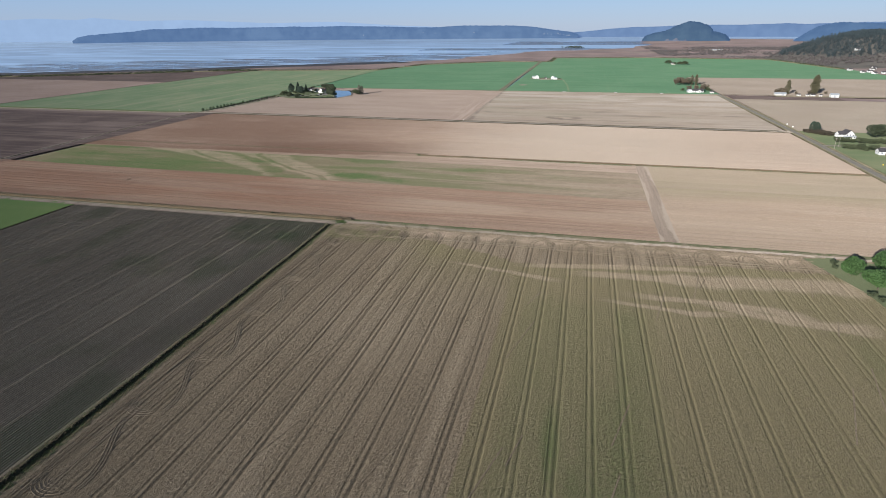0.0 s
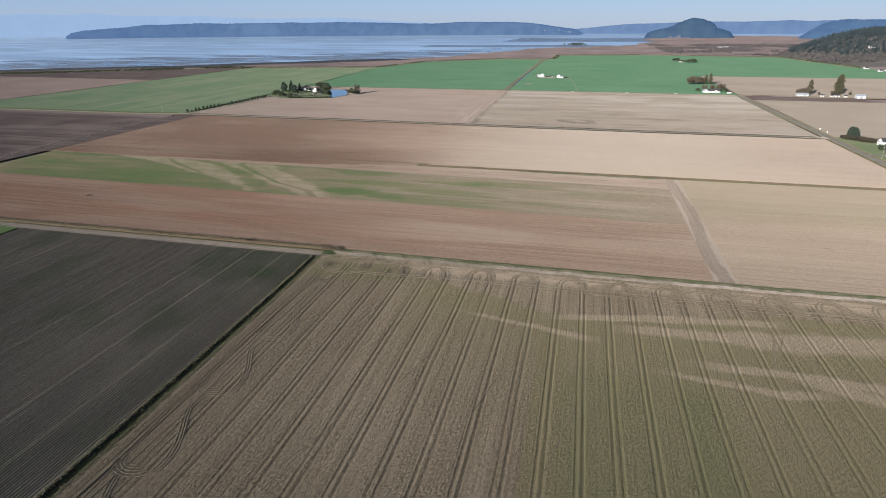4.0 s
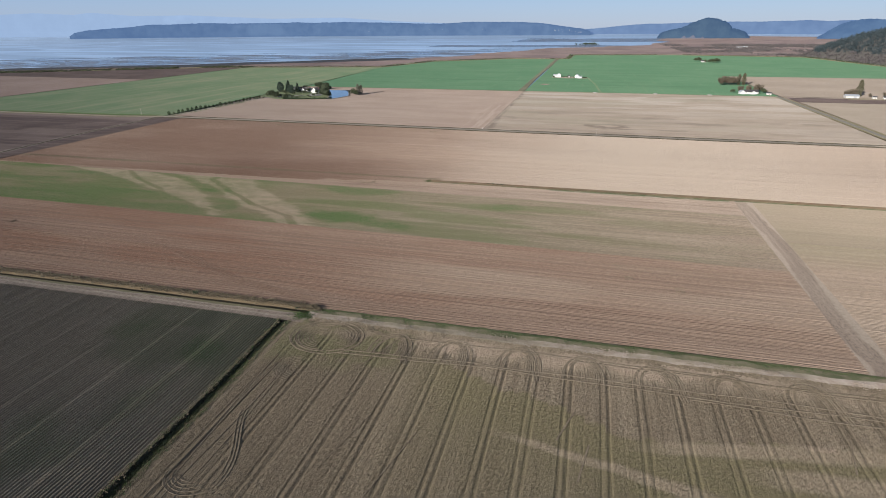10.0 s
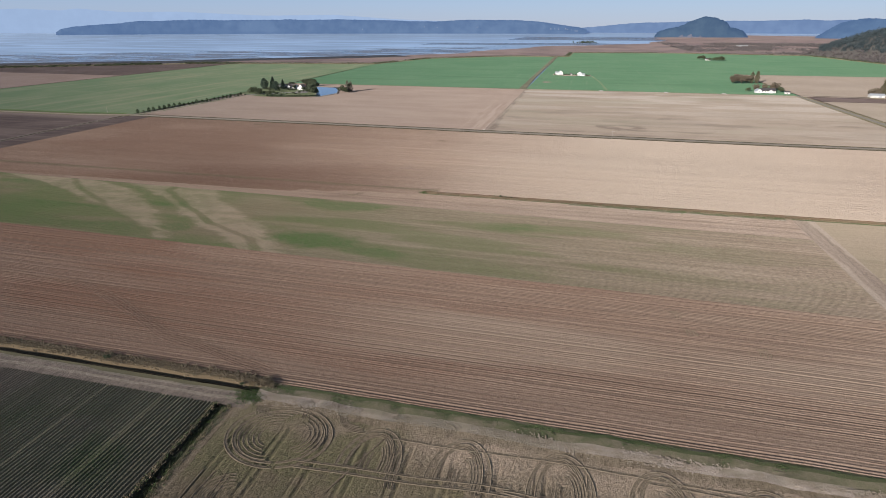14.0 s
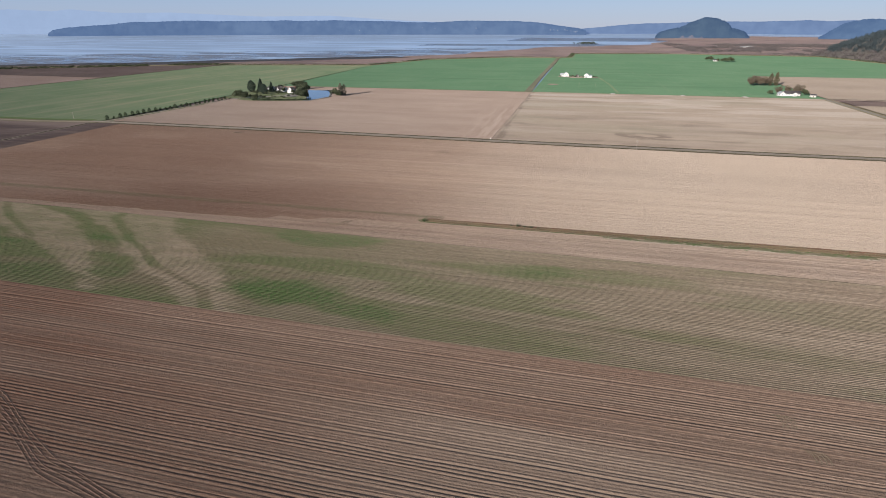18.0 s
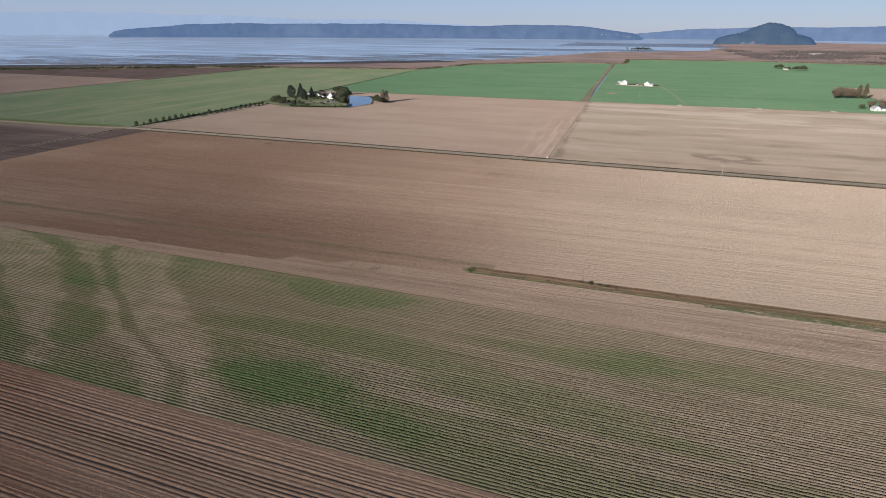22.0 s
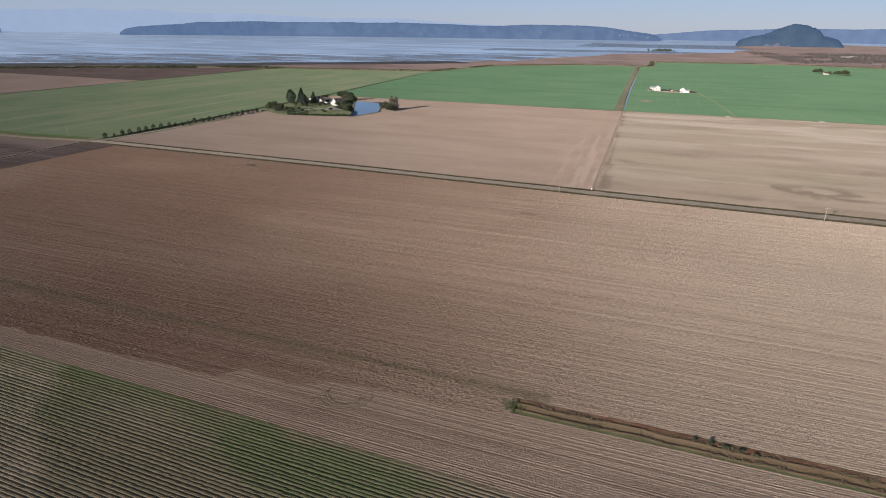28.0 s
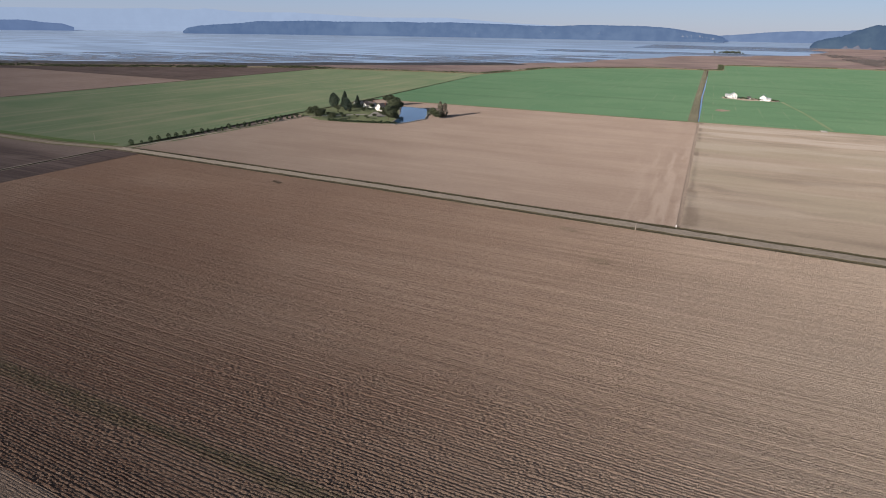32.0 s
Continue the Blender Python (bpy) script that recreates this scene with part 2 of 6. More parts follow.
M_TAN = soil("tan_soil", (0.217, 0.174, 0.13), (0.25, 0.202, 0.154), "x", 0.25, cover=(0.197, 0.172, 0.122), pale=(0.307, 0.265, 0.214), damp_shade=(0.113, 0.088, 0.067), grit=0.45)
M_TANWEST = soil("rosy_tan_soil", (0.236, 0.178, 0.136), (0.268, 0.207, 0.16), "x", 0.25, pale=(0.30, 0.24, 0.19), damp_shade=(0.15, 0.105, 0.078), grit=0.45)
M_BROWN = soil("brown_soil", (0.2, 0.145, 0.115), (0.235, 0.175, 0.142), "x", 0.3, grit=0.45)
M_PATH = soil("path_soil", (0.189, 0.147, 0.113), (0.218, 0.172, 0.134), "y", 0.5)
M_WEEDY = soil("weedy_path_soil", (0.108, 0.1, 0.066), (0.142, 0.128, 0.086), "y", 0.5)
M_CROSS = soil("pressed_track_soil", (0.212, 0.163, 0.122), (0.24, 0.188, 0.142), "y", 0.5, pale=(0.3, 0.242, 0.182))
M_SHOREMUD = plain("shore_mud", (0.071, 0.066, 0.063), 0.9, 0.1, 0.25, 0.05)
M_DARK = soil("dark_soil", (0.084, 0.062, 0.053), (0.126, 0.094, 0.079), "x", 0.7, grit=0.45, pale=(0.215, 0.165, 0.132))
M_TRACK = soil("dirt_track", (0.244, 0.197, 0.147), (0.294, 0.244, 0.185), "x", 0.4)
M_GREEN = drilled("winter_wheat", (0.07, 0.128, 0.067), (0.084, 0.141, 0.076), (0.12, 0.15, 0.09))
M_PASTURE = sward("pasture", (0.1, 0.136, 0.072), (0.132, 0.152, 0.086), (0.195, 0.18, 0.112), "y", 0.75, 2.0, 0.014)
M_LAWN = sward("lawn", (0.086, 0.104, 0.052), (0.118, 0.124, 0.066), (0.165, 0.148, 0.09), "x", 0.3)
M_MEADOW = sward("meadow_grass", (0.071, 0.108, 0.035), (0.092, 0.124, 0.044), (0.118, 0.126, 0.055), "x", 0.3)
M_BANKGRASS = sward("bank_grass", (0.06, 0.075, 0.032), (0.09, 0.095, 0.046), (0.143, 0.122, 0.067), "x", 0.7, 4.0)
M_PATCHY = sward("patchy_verge", (0.08, 0.088, 0.042), (0.19, 0.15, 0.105), (0.15, 0.128, 0.078), "x", 0.7, 4.0, 0.22)
M_WORN = sward("worn_pale_edge", (0.36, 0.295, 0.235), (0.27, 0.21, 0.155), (0.15, 0.13, 0.08), "x", 0.8, 3.0, 0.3)
M_VERGE = sward("verge_grass", (0.113, 0.101, 0.057), (0.143, 0.122, 0.074), (0.210, 0.168, 0.109), "x", 0.6, 4.0)
M_REED = sward("dry_reeds", (0.145, 0.105, 0.062), (0.195, 0.145, 0.085), (0.10, 0.09, 0.042), "x", 0.6, 3.0)
M_OLDREED = sward("old_reeds", (0.1, 0.07, 0.042), (0.14, 0.1, 0.06), (0.07, 0.055, 0.032), "x", 0.6, 3.0)
# blue cast in the marsh colours stands in for haze
M_MARSH = sward("marsh_grass", (0.104, 0.076, 0.07), (0.165, 0.12, 0.106), (0.145, 0.128, 0.096), "x", 0.9, 2.0, 0.006)
M_RANK = sward("rank_ditch_grass", (0.06, 0.052, 0.028), (0.09, 0.075, 0.042), (0.13, 0.1, 0.06), "x", 0.6, 4.0, 0.15)
M_BANK = plain("ditch_mud", (0.071, 0.059, 0.040), 0.9, 0.05, 0.3, 0.8)
M_DITCH = plain("ditch_growth", (0.038, 0.035, 0.022), 0.9, 0.1, 0.4, 1.2)
M_ASPHALT = plain("asphalt", (0.325, 0.266, 0.196), 0.95, 0.02, 0.15, 0.5)
M_ROADTOP = plain("worn_road", (0.3, 0.255, 0.19), 0.95, 0.02, 0.12, 0.4)
M_SUBSOIL = plain("subsoil", (0.134, 0.109, 0.084), 0.95, 0.1, 0.2, 0.2)


def water_mat(name, base, rough, wave, scale):
    n = Net(name, rough, 0.5)
    # paler lanes in the colour stand in for slicks reflecting brighter sky
    lane = n.ramp(n.noise(n.pos(0.0011, 0.005, 1), 1.0, 5, 0.6, 0.7), 0.42, 0.62)
    n.colour(n.mix(lane, base, tuple(v * 1.75 for v in base)))
    p = n.pos(0.35, 1.0, 1.0)
    n.bump(n.noise(p, scale, 3, 0.6), wave, 0.6)
    return n.m


M_SEA = water_mat("bay_water", (0.26, 0.32, 0.39), 0.32, 0.02, 0.12)
M_POND = water_mat("pond_water", (0.03, 0.06, 0.10), 0.06, 0.04, 0.6)


def mud_mat():
    """Tidal mud with films of water left in the runnels."""
    n = Net("tidal_mud", 0.5, 0.5)
    p = n.pos(0.25, 1.0, 1.0)
    wet = n.ramp(n.noise(p, 0.035, 6, 0.68, 1.2), 0.47, 0.56)
    edge = n.attr("wet")
    wet = n.math("MAXIMUM", wet, edge)
    n.colour(n.mix(wet, n.mix(n.noise(n.pos(), 0.01, 3), (0.115, 0.125, 0.145), (0.165, 0.17, 0.185)), (0.15, 0.20, 0.27)))
    n.put(n.b.inputs["Roughness"], n.ramp(wet, 0.0, 1.0, 0.75, 0.2))
    return n.m


M_MUD = mud_mat()
# haze on the far shores is blue emission in these materials
M_ISLAND = hazy("island_woods_haze_glow", (0.022, 0.028, 0.03), (0.14, 0.25, 0.475), 0.62, 0.68)
M_FARSHORE = hazy("far_shore_haze_glow", (0.02, 0.026, 0.03), (0.19, 0.295, 0.51), 0.7, 0.7)
M_RANGE = hazy("far_range_haze_glow", (0.02, 0.025, 0.03), (0.40, 0.52, 0.68), 1.0, 0.66)
M_HAZEHILL = hazy("hill_woods_haze_glow", (0.016, 0.022, 0.024), (0.14, 0.25, 0.46), 0.6, 0.68)
M_KNOB = hazy("knoll_woods_haze_glow", (0.014, 0.019, 0.017), (0.13, 0.235, 0.43), 0.5, 0.62)

# ---- ground, sea and shores ----
ang = np.linspace(0, 2 * math.pi, 181)
rad = np.concatenate([np.linspace(0.5, 3000, 40), np.geomspace(3050, 60000, 50)])
A, R = np.meshgrid(ang, rad, indexing="ij")
gx, gy, gz = far(CENTRE[0] + R * np.sin(A), CENTRE[1] + R * np.cos(A))
structure("ground", grid_mesh("ground", gx, gy, gz - 2.6, M_SUBSOIL), "bare low ground and sea bed under the fields", "ground")
structure("water", grid_mesh("water", gx, gy, np.where(gy > 300, gz - 1.9, gz - 2.9), M_SEA, smooth_shade=True),
          "calm blue tidal bay reflecting a hazy sky", "water")


def polygon(name, pts, z, mat, label, category="ground", step=0, thick=0.0):
    """A flat piece of land; the outline is broken into short pieces and roughened when step is given."""
    out = []
    for k in range(len(pts)):
        a, b = np.array(pts[k], float), np.array(pts[(k + 1) % len(pts)], float)
        n = max(1, int(np.hypot(*(b - a)) / step)) if step else 1
        for i in range(n):
            q = a + (b - a) * i / n
            if step:
                q = q + (np.array([vnoise(q[0], q[1], step * 2.2, 3), vnoise(q[0], q[1], step * 2.2, 9)]) - 0.5) * step * 1.6
            out.append(q)
    xs, ys, zs = far([q[0] for q in out], [q[1] for q in out])
    bm = bmesh.new()
    vs = [bm.verts.new((a, b, c + z)) for a, b, c in zip(xs, ys, zs)]
    f = bm.faces.new(vs)
    if f.normal.z < 0 or sum(vs[i].co.x * vs[(i + 1) % len(vs)].co.y - vs[(i + 1) % len(vs)].co.x * vs[i].co.y for i in range(len(vs))) < 0:
        f.normal_flip()
    if thick:
        ext = bmesh.ops.extrude_face_region(bm, geom=[f])
        for v in ext["geom"]:
            if isinstance(v, bmesh.types.BMVert):
                v.co.z -= thick
        bmesh.ops.recalc_face_normals(bm, faces=bm.faces)
    bmesh.ops.triangulate(bm, faces=bm.faces)
    me = bpy.data.meshes.new(name)
    bm.to_mesh(me)
    bm.free()
    me.materials.append(mat)
    return structure(name, me, label, category)


polygon("mud_shore", [(-1950, 330), (-1340, 590), (-1123, 730), (-879, 880), (-708, 1060), (-497, 1240), (-420, 1190), (-640, 960), (-830, 800), (-1100, 640), (-1330, 500), (-1900, 250)],
        -1.05, M_SHOREMUD, "dark bare mud along the shore", "mud", 50)
polygon("marsh", [(-2400, -900), (-1900, 300), (-1330, 560), (-1123, 700), (-879, 850), (-708, 1030), (-497, 1210), (-372, 1470), (-206, 1760),
                  (-50, 2110), (149, 2340), (420, 2700), (500, 3300), (560, 4200), (900, 5600), (1700, 6200), (2500, 5000), (2900, 3200), (2900, 1000),
                  (2600, -900)], -1.2, M_MARSH, "russet salt marsh behind the shore dike", "marsh", 90)


def flat_sheet(name, x0, x1, y0, y1, skew, lift, label):
    """A mud flat: it slopes with the shore and sinks below the water towards its ragged edges."""
    u, v = np.meshgrid(np.linspace(0, 1, 160), np.linspace(0, 1, 60), indexing="ij")
    X = x0 + (x1 - x0) * u
    Y = y0 + (y1 - y0) * v + skew * u
    edge = np.minimum(np.minimum(u, 1 - u) * 6, np.minimum(v * 5, (1 - v) * 1.6))
    Z = -1.95 + lift + 0.12 * np.clip(edge, 0, 1) + 0.34 * (fnoise(X * 0.22, Y, 60, 4) - 0.5)
    fx, fy, fz = far(X, Y)
    return structure(name, grid_mesh(name, fx, fy, fz + Z, M_MUD, {"wet": smooth(0.25, 0.0, edge)}, True), label, "mud flat")


flat_sheet("tidal_flat", -2600, -250, -440, 300, 1880, 0, "grey tidal mud flat with shining runnels")
flat_sheet("sand_bar", -700, 260, 2230, 2560, 120, 0.1, "low dark mud bar in the bay")
flat_sheet("sand_bar_far", -420, 900, 3250, 4500, 0, 0.12, "wide low mud bar off the marsh")


def ridge(name, radius, tops, base, depth, mat, bumps, label, category="island"):
    """A wooded shore on the horizon: a long hill with an uneven line of tree tops."""
    a0, a1 = tops[0][0], tops[-1][0]
    a = np.linspace(a0, a1, max(60, int((a1 - a0) * 26)))
    top = np.interp(a, [p[0] for p in tops], [p[1] for p in tops])
    s = np.linspace(0, 1, 9)
    AA, SS = np.meshgrid(a, s, indexing="ij")
    end = np.clip(np.minimum(a - a0, a1 - a) / 0.6, 0, 1)[:, None]
    prof = np.sin(np.clip(SS * 1.25, 0, 1) * math.pi / 2) ** 0.8
    rr = radius + depth * (SS - 0.4)
    x, y = CENTRE[0] + rr * np.sin(np.radians(AA)), CENTRE[1] + rr * np.cos(np.radians(AA))
    z = base + (top[:, None] - base) * prof
    z += bumps * (fnoise(AA * 40, SS * 60, 7, 2) - 0.35) * (0.3 + 0.7 * SS) * (0.3 + 0.7 * end)
    z[:, 0] = base - 6
    x2 = np.concatenate([x, CENTRE[0] + (x[:, -1:] - CENTRE[0]) * 1.004], 1)
    y2 = np.concatenate([y, CENTRE[1] + (y[:, -1:] - CENTRE[1]) * 1.004], 1)
    z2 = np.concatenate([z, np.full((len(a), 1), base - 6.0)], 1)
    return structure(name, grid_mesh(name, x2, y2, z2, mat), label, category)


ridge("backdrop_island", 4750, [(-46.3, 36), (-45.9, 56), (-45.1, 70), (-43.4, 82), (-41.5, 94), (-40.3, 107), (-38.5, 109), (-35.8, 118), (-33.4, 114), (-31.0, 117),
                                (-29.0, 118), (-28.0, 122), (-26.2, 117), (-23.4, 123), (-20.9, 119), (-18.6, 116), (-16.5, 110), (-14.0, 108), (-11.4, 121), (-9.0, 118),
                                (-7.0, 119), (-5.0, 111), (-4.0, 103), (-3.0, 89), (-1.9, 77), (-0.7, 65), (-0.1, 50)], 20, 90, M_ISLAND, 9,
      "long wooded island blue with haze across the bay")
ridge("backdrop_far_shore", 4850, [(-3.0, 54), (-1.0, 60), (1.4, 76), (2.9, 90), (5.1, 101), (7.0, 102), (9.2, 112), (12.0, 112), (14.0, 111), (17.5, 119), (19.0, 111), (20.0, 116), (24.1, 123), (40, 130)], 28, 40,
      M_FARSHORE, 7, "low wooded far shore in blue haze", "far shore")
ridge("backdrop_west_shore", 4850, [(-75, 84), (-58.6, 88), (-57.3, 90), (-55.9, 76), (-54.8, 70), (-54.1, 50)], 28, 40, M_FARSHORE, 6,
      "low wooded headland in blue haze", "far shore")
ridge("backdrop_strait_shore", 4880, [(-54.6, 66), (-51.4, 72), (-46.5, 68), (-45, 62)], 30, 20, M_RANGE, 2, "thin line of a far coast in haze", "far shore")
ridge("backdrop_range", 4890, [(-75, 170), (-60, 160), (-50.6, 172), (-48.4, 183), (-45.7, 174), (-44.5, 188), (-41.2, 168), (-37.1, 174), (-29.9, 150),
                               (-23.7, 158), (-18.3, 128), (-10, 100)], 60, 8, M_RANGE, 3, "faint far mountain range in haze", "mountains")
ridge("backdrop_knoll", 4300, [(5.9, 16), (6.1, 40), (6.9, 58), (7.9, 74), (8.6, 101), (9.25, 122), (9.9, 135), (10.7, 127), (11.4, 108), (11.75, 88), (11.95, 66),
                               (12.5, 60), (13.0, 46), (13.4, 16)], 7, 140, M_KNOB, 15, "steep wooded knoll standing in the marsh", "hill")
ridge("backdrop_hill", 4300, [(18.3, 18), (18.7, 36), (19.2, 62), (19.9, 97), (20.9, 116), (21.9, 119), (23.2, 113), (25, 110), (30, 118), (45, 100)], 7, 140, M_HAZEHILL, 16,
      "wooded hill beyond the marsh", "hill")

# village walls glow faintly in place of the haze
M_FARWHITE = hazy("far_walls_haze_glow", (0.1, 0.1, 0.1), (0.26, 0.36, 0.5), 0.6, 0.6)
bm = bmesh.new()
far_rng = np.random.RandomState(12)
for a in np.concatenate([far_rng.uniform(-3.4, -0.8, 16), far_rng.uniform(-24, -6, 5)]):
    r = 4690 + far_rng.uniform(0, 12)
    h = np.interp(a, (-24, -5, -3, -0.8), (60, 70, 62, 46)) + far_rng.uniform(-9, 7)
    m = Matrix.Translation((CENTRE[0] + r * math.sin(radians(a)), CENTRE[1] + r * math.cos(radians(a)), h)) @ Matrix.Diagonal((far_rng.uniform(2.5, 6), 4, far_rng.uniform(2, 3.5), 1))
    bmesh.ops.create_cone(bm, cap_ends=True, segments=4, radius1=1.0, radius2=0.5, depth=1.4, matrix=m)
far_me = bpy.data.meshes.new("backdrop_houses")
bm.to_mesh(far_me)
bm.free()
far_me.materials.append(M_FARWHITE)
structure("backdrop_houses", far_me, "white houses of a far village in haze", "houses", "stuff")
# rock with the same emissive haze as the knoll
M_CLIFF = hazy("pale_cliff_haze_glow", (0.05, 0.046, 0.046), (0.13, 0.2, 0.33), 0.5, 0.55)
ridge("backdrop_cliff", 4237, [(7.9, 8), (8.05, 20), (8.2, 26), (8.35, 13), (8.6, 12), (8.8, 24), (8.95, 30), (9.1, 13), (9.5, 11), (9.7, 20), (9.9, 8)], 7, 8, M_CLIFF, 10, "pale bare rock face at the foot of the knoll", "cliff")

# ---- fields ----


def edge_line(pts):
    xs, ys = [p[0] for p in pts], [p[1] for p in pts]
    return lambda v: np.interp(v, xs, ys)


def lean(y):
    """The rows of the middle fields run a degree or so off the lane's line."""
    return np.interp(y, (-381, -360, -301, -228, -204, -150, 0), (0.0, -0.012, -0.027, -0.027, 0.0, -0.012, -0.013))


def rows_field(name, x0, x1, y0, y1, along, period, height, seg, mat, label, clods=0.03, attrs=None, low=None, high=None, z0=0.0, mod=None, uneven=0.42,
               profile=((0.0, 0.0), (0.22, 0.45), (0.42, 1.0), (0.72, 0.85)), fine=None, skew=False, patchy=0.6, clod_at=None):
    """A field with real ridges and furrows running along x or y. low, high: edges that are not straight, as functions.
    fine: a stretch (from, to, step) with closer steps along the rows; skew: rows lie by lean(); clod_at: where the clods are coarser."""
    if along == "x":
        a0, a1, b0, b1 = x0, x1, y0, y1
    else:
        a0, a1, b0, b1 = y0, y1, x0, x1
    a = np.linspace(a0, a1, max(2, int((a1 - a0) / seg)) + 1)
    if fine:
        a = np.concatenate([np.arange(a0, fine[0], seg), np.arange(max(a0, fine[0]), fine[1], fine[2]), np.arange(fine[1], a1, seg), [a1]])
    n = int((b1 - b0) / period)
    base = (np.arange(n)[:, None] * period + np.array([p[0] for p in profile]) * period).ravel() + b0
    prof = np.tile([p[1] for p in profile], n)
    jit = np.random.RandomState(n)
    base = base + np.repeat((jit.rand(n) - 0.5) * uneven * period, len(profile))
    base, prof = np.append(base, b1), np.append(prof, 0.6)
    prof[0] = 0.6
    Aa, B = np.meshgrid(a, base, indexing="ij")
    P = np.broadcast_to(prof, Aa.shape)
    wob = (vnoise(Aa, B * 0 + np.round(B / period) * 3.7, 14, 5) - 0.5) * 0.3 * period
    Bw = np.clip(B + wob, b0, b1)
    if skew:
        Bw = Bw + lean(B) * Aa
    free = Bw
    if low is not None:
        Bw = np.maximum(Bw, low(Aa))
    if high is not None:
        Bw = np.minimum(Bw, high(Aa))
    rng = np.random.RandomState(len(name) + n)
    strength = (0.75 + 0.5 * fnoise(Aa, B, 30, 8)) * (1 + (np.append(np.repeat(jit.rand(n), len(profile)), 0.5) - 0.5) * 2 * patchy)[None]
    if mod is not None:
        P = 0.35 + (P - 0.35) * mod(Aa, B)
    lump = rng.rand(*Aa.shape) - 0.5
    if clod_at is not None:
        lump = lump * clod_at(Aa, B)
    Z = z0 + height * (P - 0.6) * strength + clods * lump
    Z = np.where(free == Bw, Z, z0 - 0.03)
    X, Y = (Aa, Bw) if along == "x" else (Bw, Aa)
    vals = {k: f(X, Y) for k, f in (attrs or {}).items()}
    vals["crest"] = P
    row = np.floor((B - b0 + 0.3 * period) / period).astype(int) % 4096
    vals["rowvar"] = np.clip(rng.rand(4096)[row] * 1.1 - 0.35 + 0.5 * (vnoise(Aa, row * 5.0, 45, 6) - 0.5), 0, 1)
    return structure(name, grid_mesh(name, X, Y, Z, mat, vals), label, "field")


def flat_field(name, x0, x1, y0, y1, mat, label, low=None, high=None, left=None, right=None, nx=60, ny=40, z=0.0, attrs=None, rough=0.12, category="field"):
    """A smooth far field. low, high are functions of x; left, right functions of y."""
    u, v = np.meshgrid(np.linspace(0, 1, nx), np.linspace(0, 1, ny), indexing="ij")
    X = x0 + (x1 - x0) * u
    Y = y0 + (y1 - y0) * v
    lo = low(X) if low else y0
    hi = high(X) if high else y1
    Y = lo + (hi - lo) * v
    le = left(Y) if left else x0
    ri = right(Y) if right else x1
    X = le + (ri - le) * u
    Z = z + rough * (fnoise(X, Y, 40, 3) - 0.5)
    vals = {k: f(X, Y) for k, f in (attrs or {}).items()}
    return structure(name, grid_mesh(name, X, Y, Z, mat, vals, True), label, category)


def band(x, y, p, q, w, wob, size, shift):
    """1 inside a wandering band of half width w from p to q, 0 outside."""
    px, py = q[0] - p[0], q[1] - p[1]
    n = math.hypot(px, py)
    d = np.abs((x - p[0]) * -py + (y - p[1]) * px) / n + (fnoise(x, y, size, shift) - 0.5) * wob
    return smooth(w * 1.25, w * 0.75, d)


road_y = edge_line([(-760, -12), (-420, -9), (-364, 0), (-160, -3), (0, -8), (180, -12), (354, -13), (800, -12)])

DITCH = [(-1400, 6.8), (-593, 6.4), (-433, 4.4), (-391, 2.8)]
ditch_x = edge_line(DITCH)

# striped green field with sandy washes
zero = lambda x, y: x * 0.0


WASH_A = ((-300, -289, -270, -250, -233, -222, -214), (-92, -101, -139, -182, -222, -262, -300), (-88, -94, -112, -136, -164, -196, -205))
WASH_B = ((-303, -295, -273, -251, -236, -224, -214), (-50, -58, -93, -122, -146, -166, -176), (-28, -34, -57, -86, -104, -112, -112))
RILL_A = ((-300, -256, -240, -223), (-100, -160, -188, -210))
RILL_B = ((-302, -288, -276, -257, -231), (-42, -54, -80, -106, -138))


def wash(x, y):
    """Sand washed down over the rows in two tongues, each cut by a rill."""
    w = 0 * x
    for ys, left, right in (WASH_A, WASH_B):
        ragged = 11 * (fnoise(x, y * 1.6, 16, 1) - 0.5) + 9 * (fnoise(x, y * 2.5, 5, 2) - 0.5)
        w = np.maximum(w, smooth(-3.5, 3.5, x - np.interp(y, ys, left) + ragged) * smooth(-4.0, 4.0, np.interp(y, ys, right) - x + ragged))
    rill = 0 * x
    for ys, xs in (RILL_A, RILL_B):
        rill = np.maximum(rill, smooth(3.6, 1.6, np.abs(x - np.interp(y, ys, xs) + 5 * (fnoise(x, y, 13, 6) - 0.5))))
    return np.clip(0.6 * w * (0.47 + 0.75 * fnoise(x, y * 1.5, 6, 31)) * (1 - 0.8 * rill), 0, 1)


def spot(x, y, cx, cy, rx, ry, shift):
    """1 in a ragged patch, 0 outside."""
    d = np.hypot((x - cx) / rx, (y - cy) / ry) + 0.9 * (fnoise(x, y * 1.8, 11, shift) - 0.45)
    return smooth(1.15, 0.55, d)


def strip_lush(x, y):
    g = np.maximum(spot(x, y, -26, -284, 23, 11, 1), 0.75 * spot(x, y, -36, -235, 30, 9, 2))
    g = np.maximum(g, 0.7 * spot(x, y, 2, -291, 20, 6, 6))
    g = np.maximum(g, 0.7 * spot(x, y, -97, -284, 12, 8, 3))
    g = np.maximum(g, 0.7 * spot(x, y, 62, -250, 30, 9, 4) * smooth(0.4, 0.7, fnoise(x * 0.3, y * 2, 12, 9)))
    west = smooth(-70, -125, x) * smooth(-325, -290, x)
    g = np.maximum(g, west * (0.2 + 0.6 * smooth(0.34, 0.6, fnoise(x * 0.25, y * 1.6, 18, 13))))
    return np.clip(g, 0, 1) * (1 - wash(x, y))


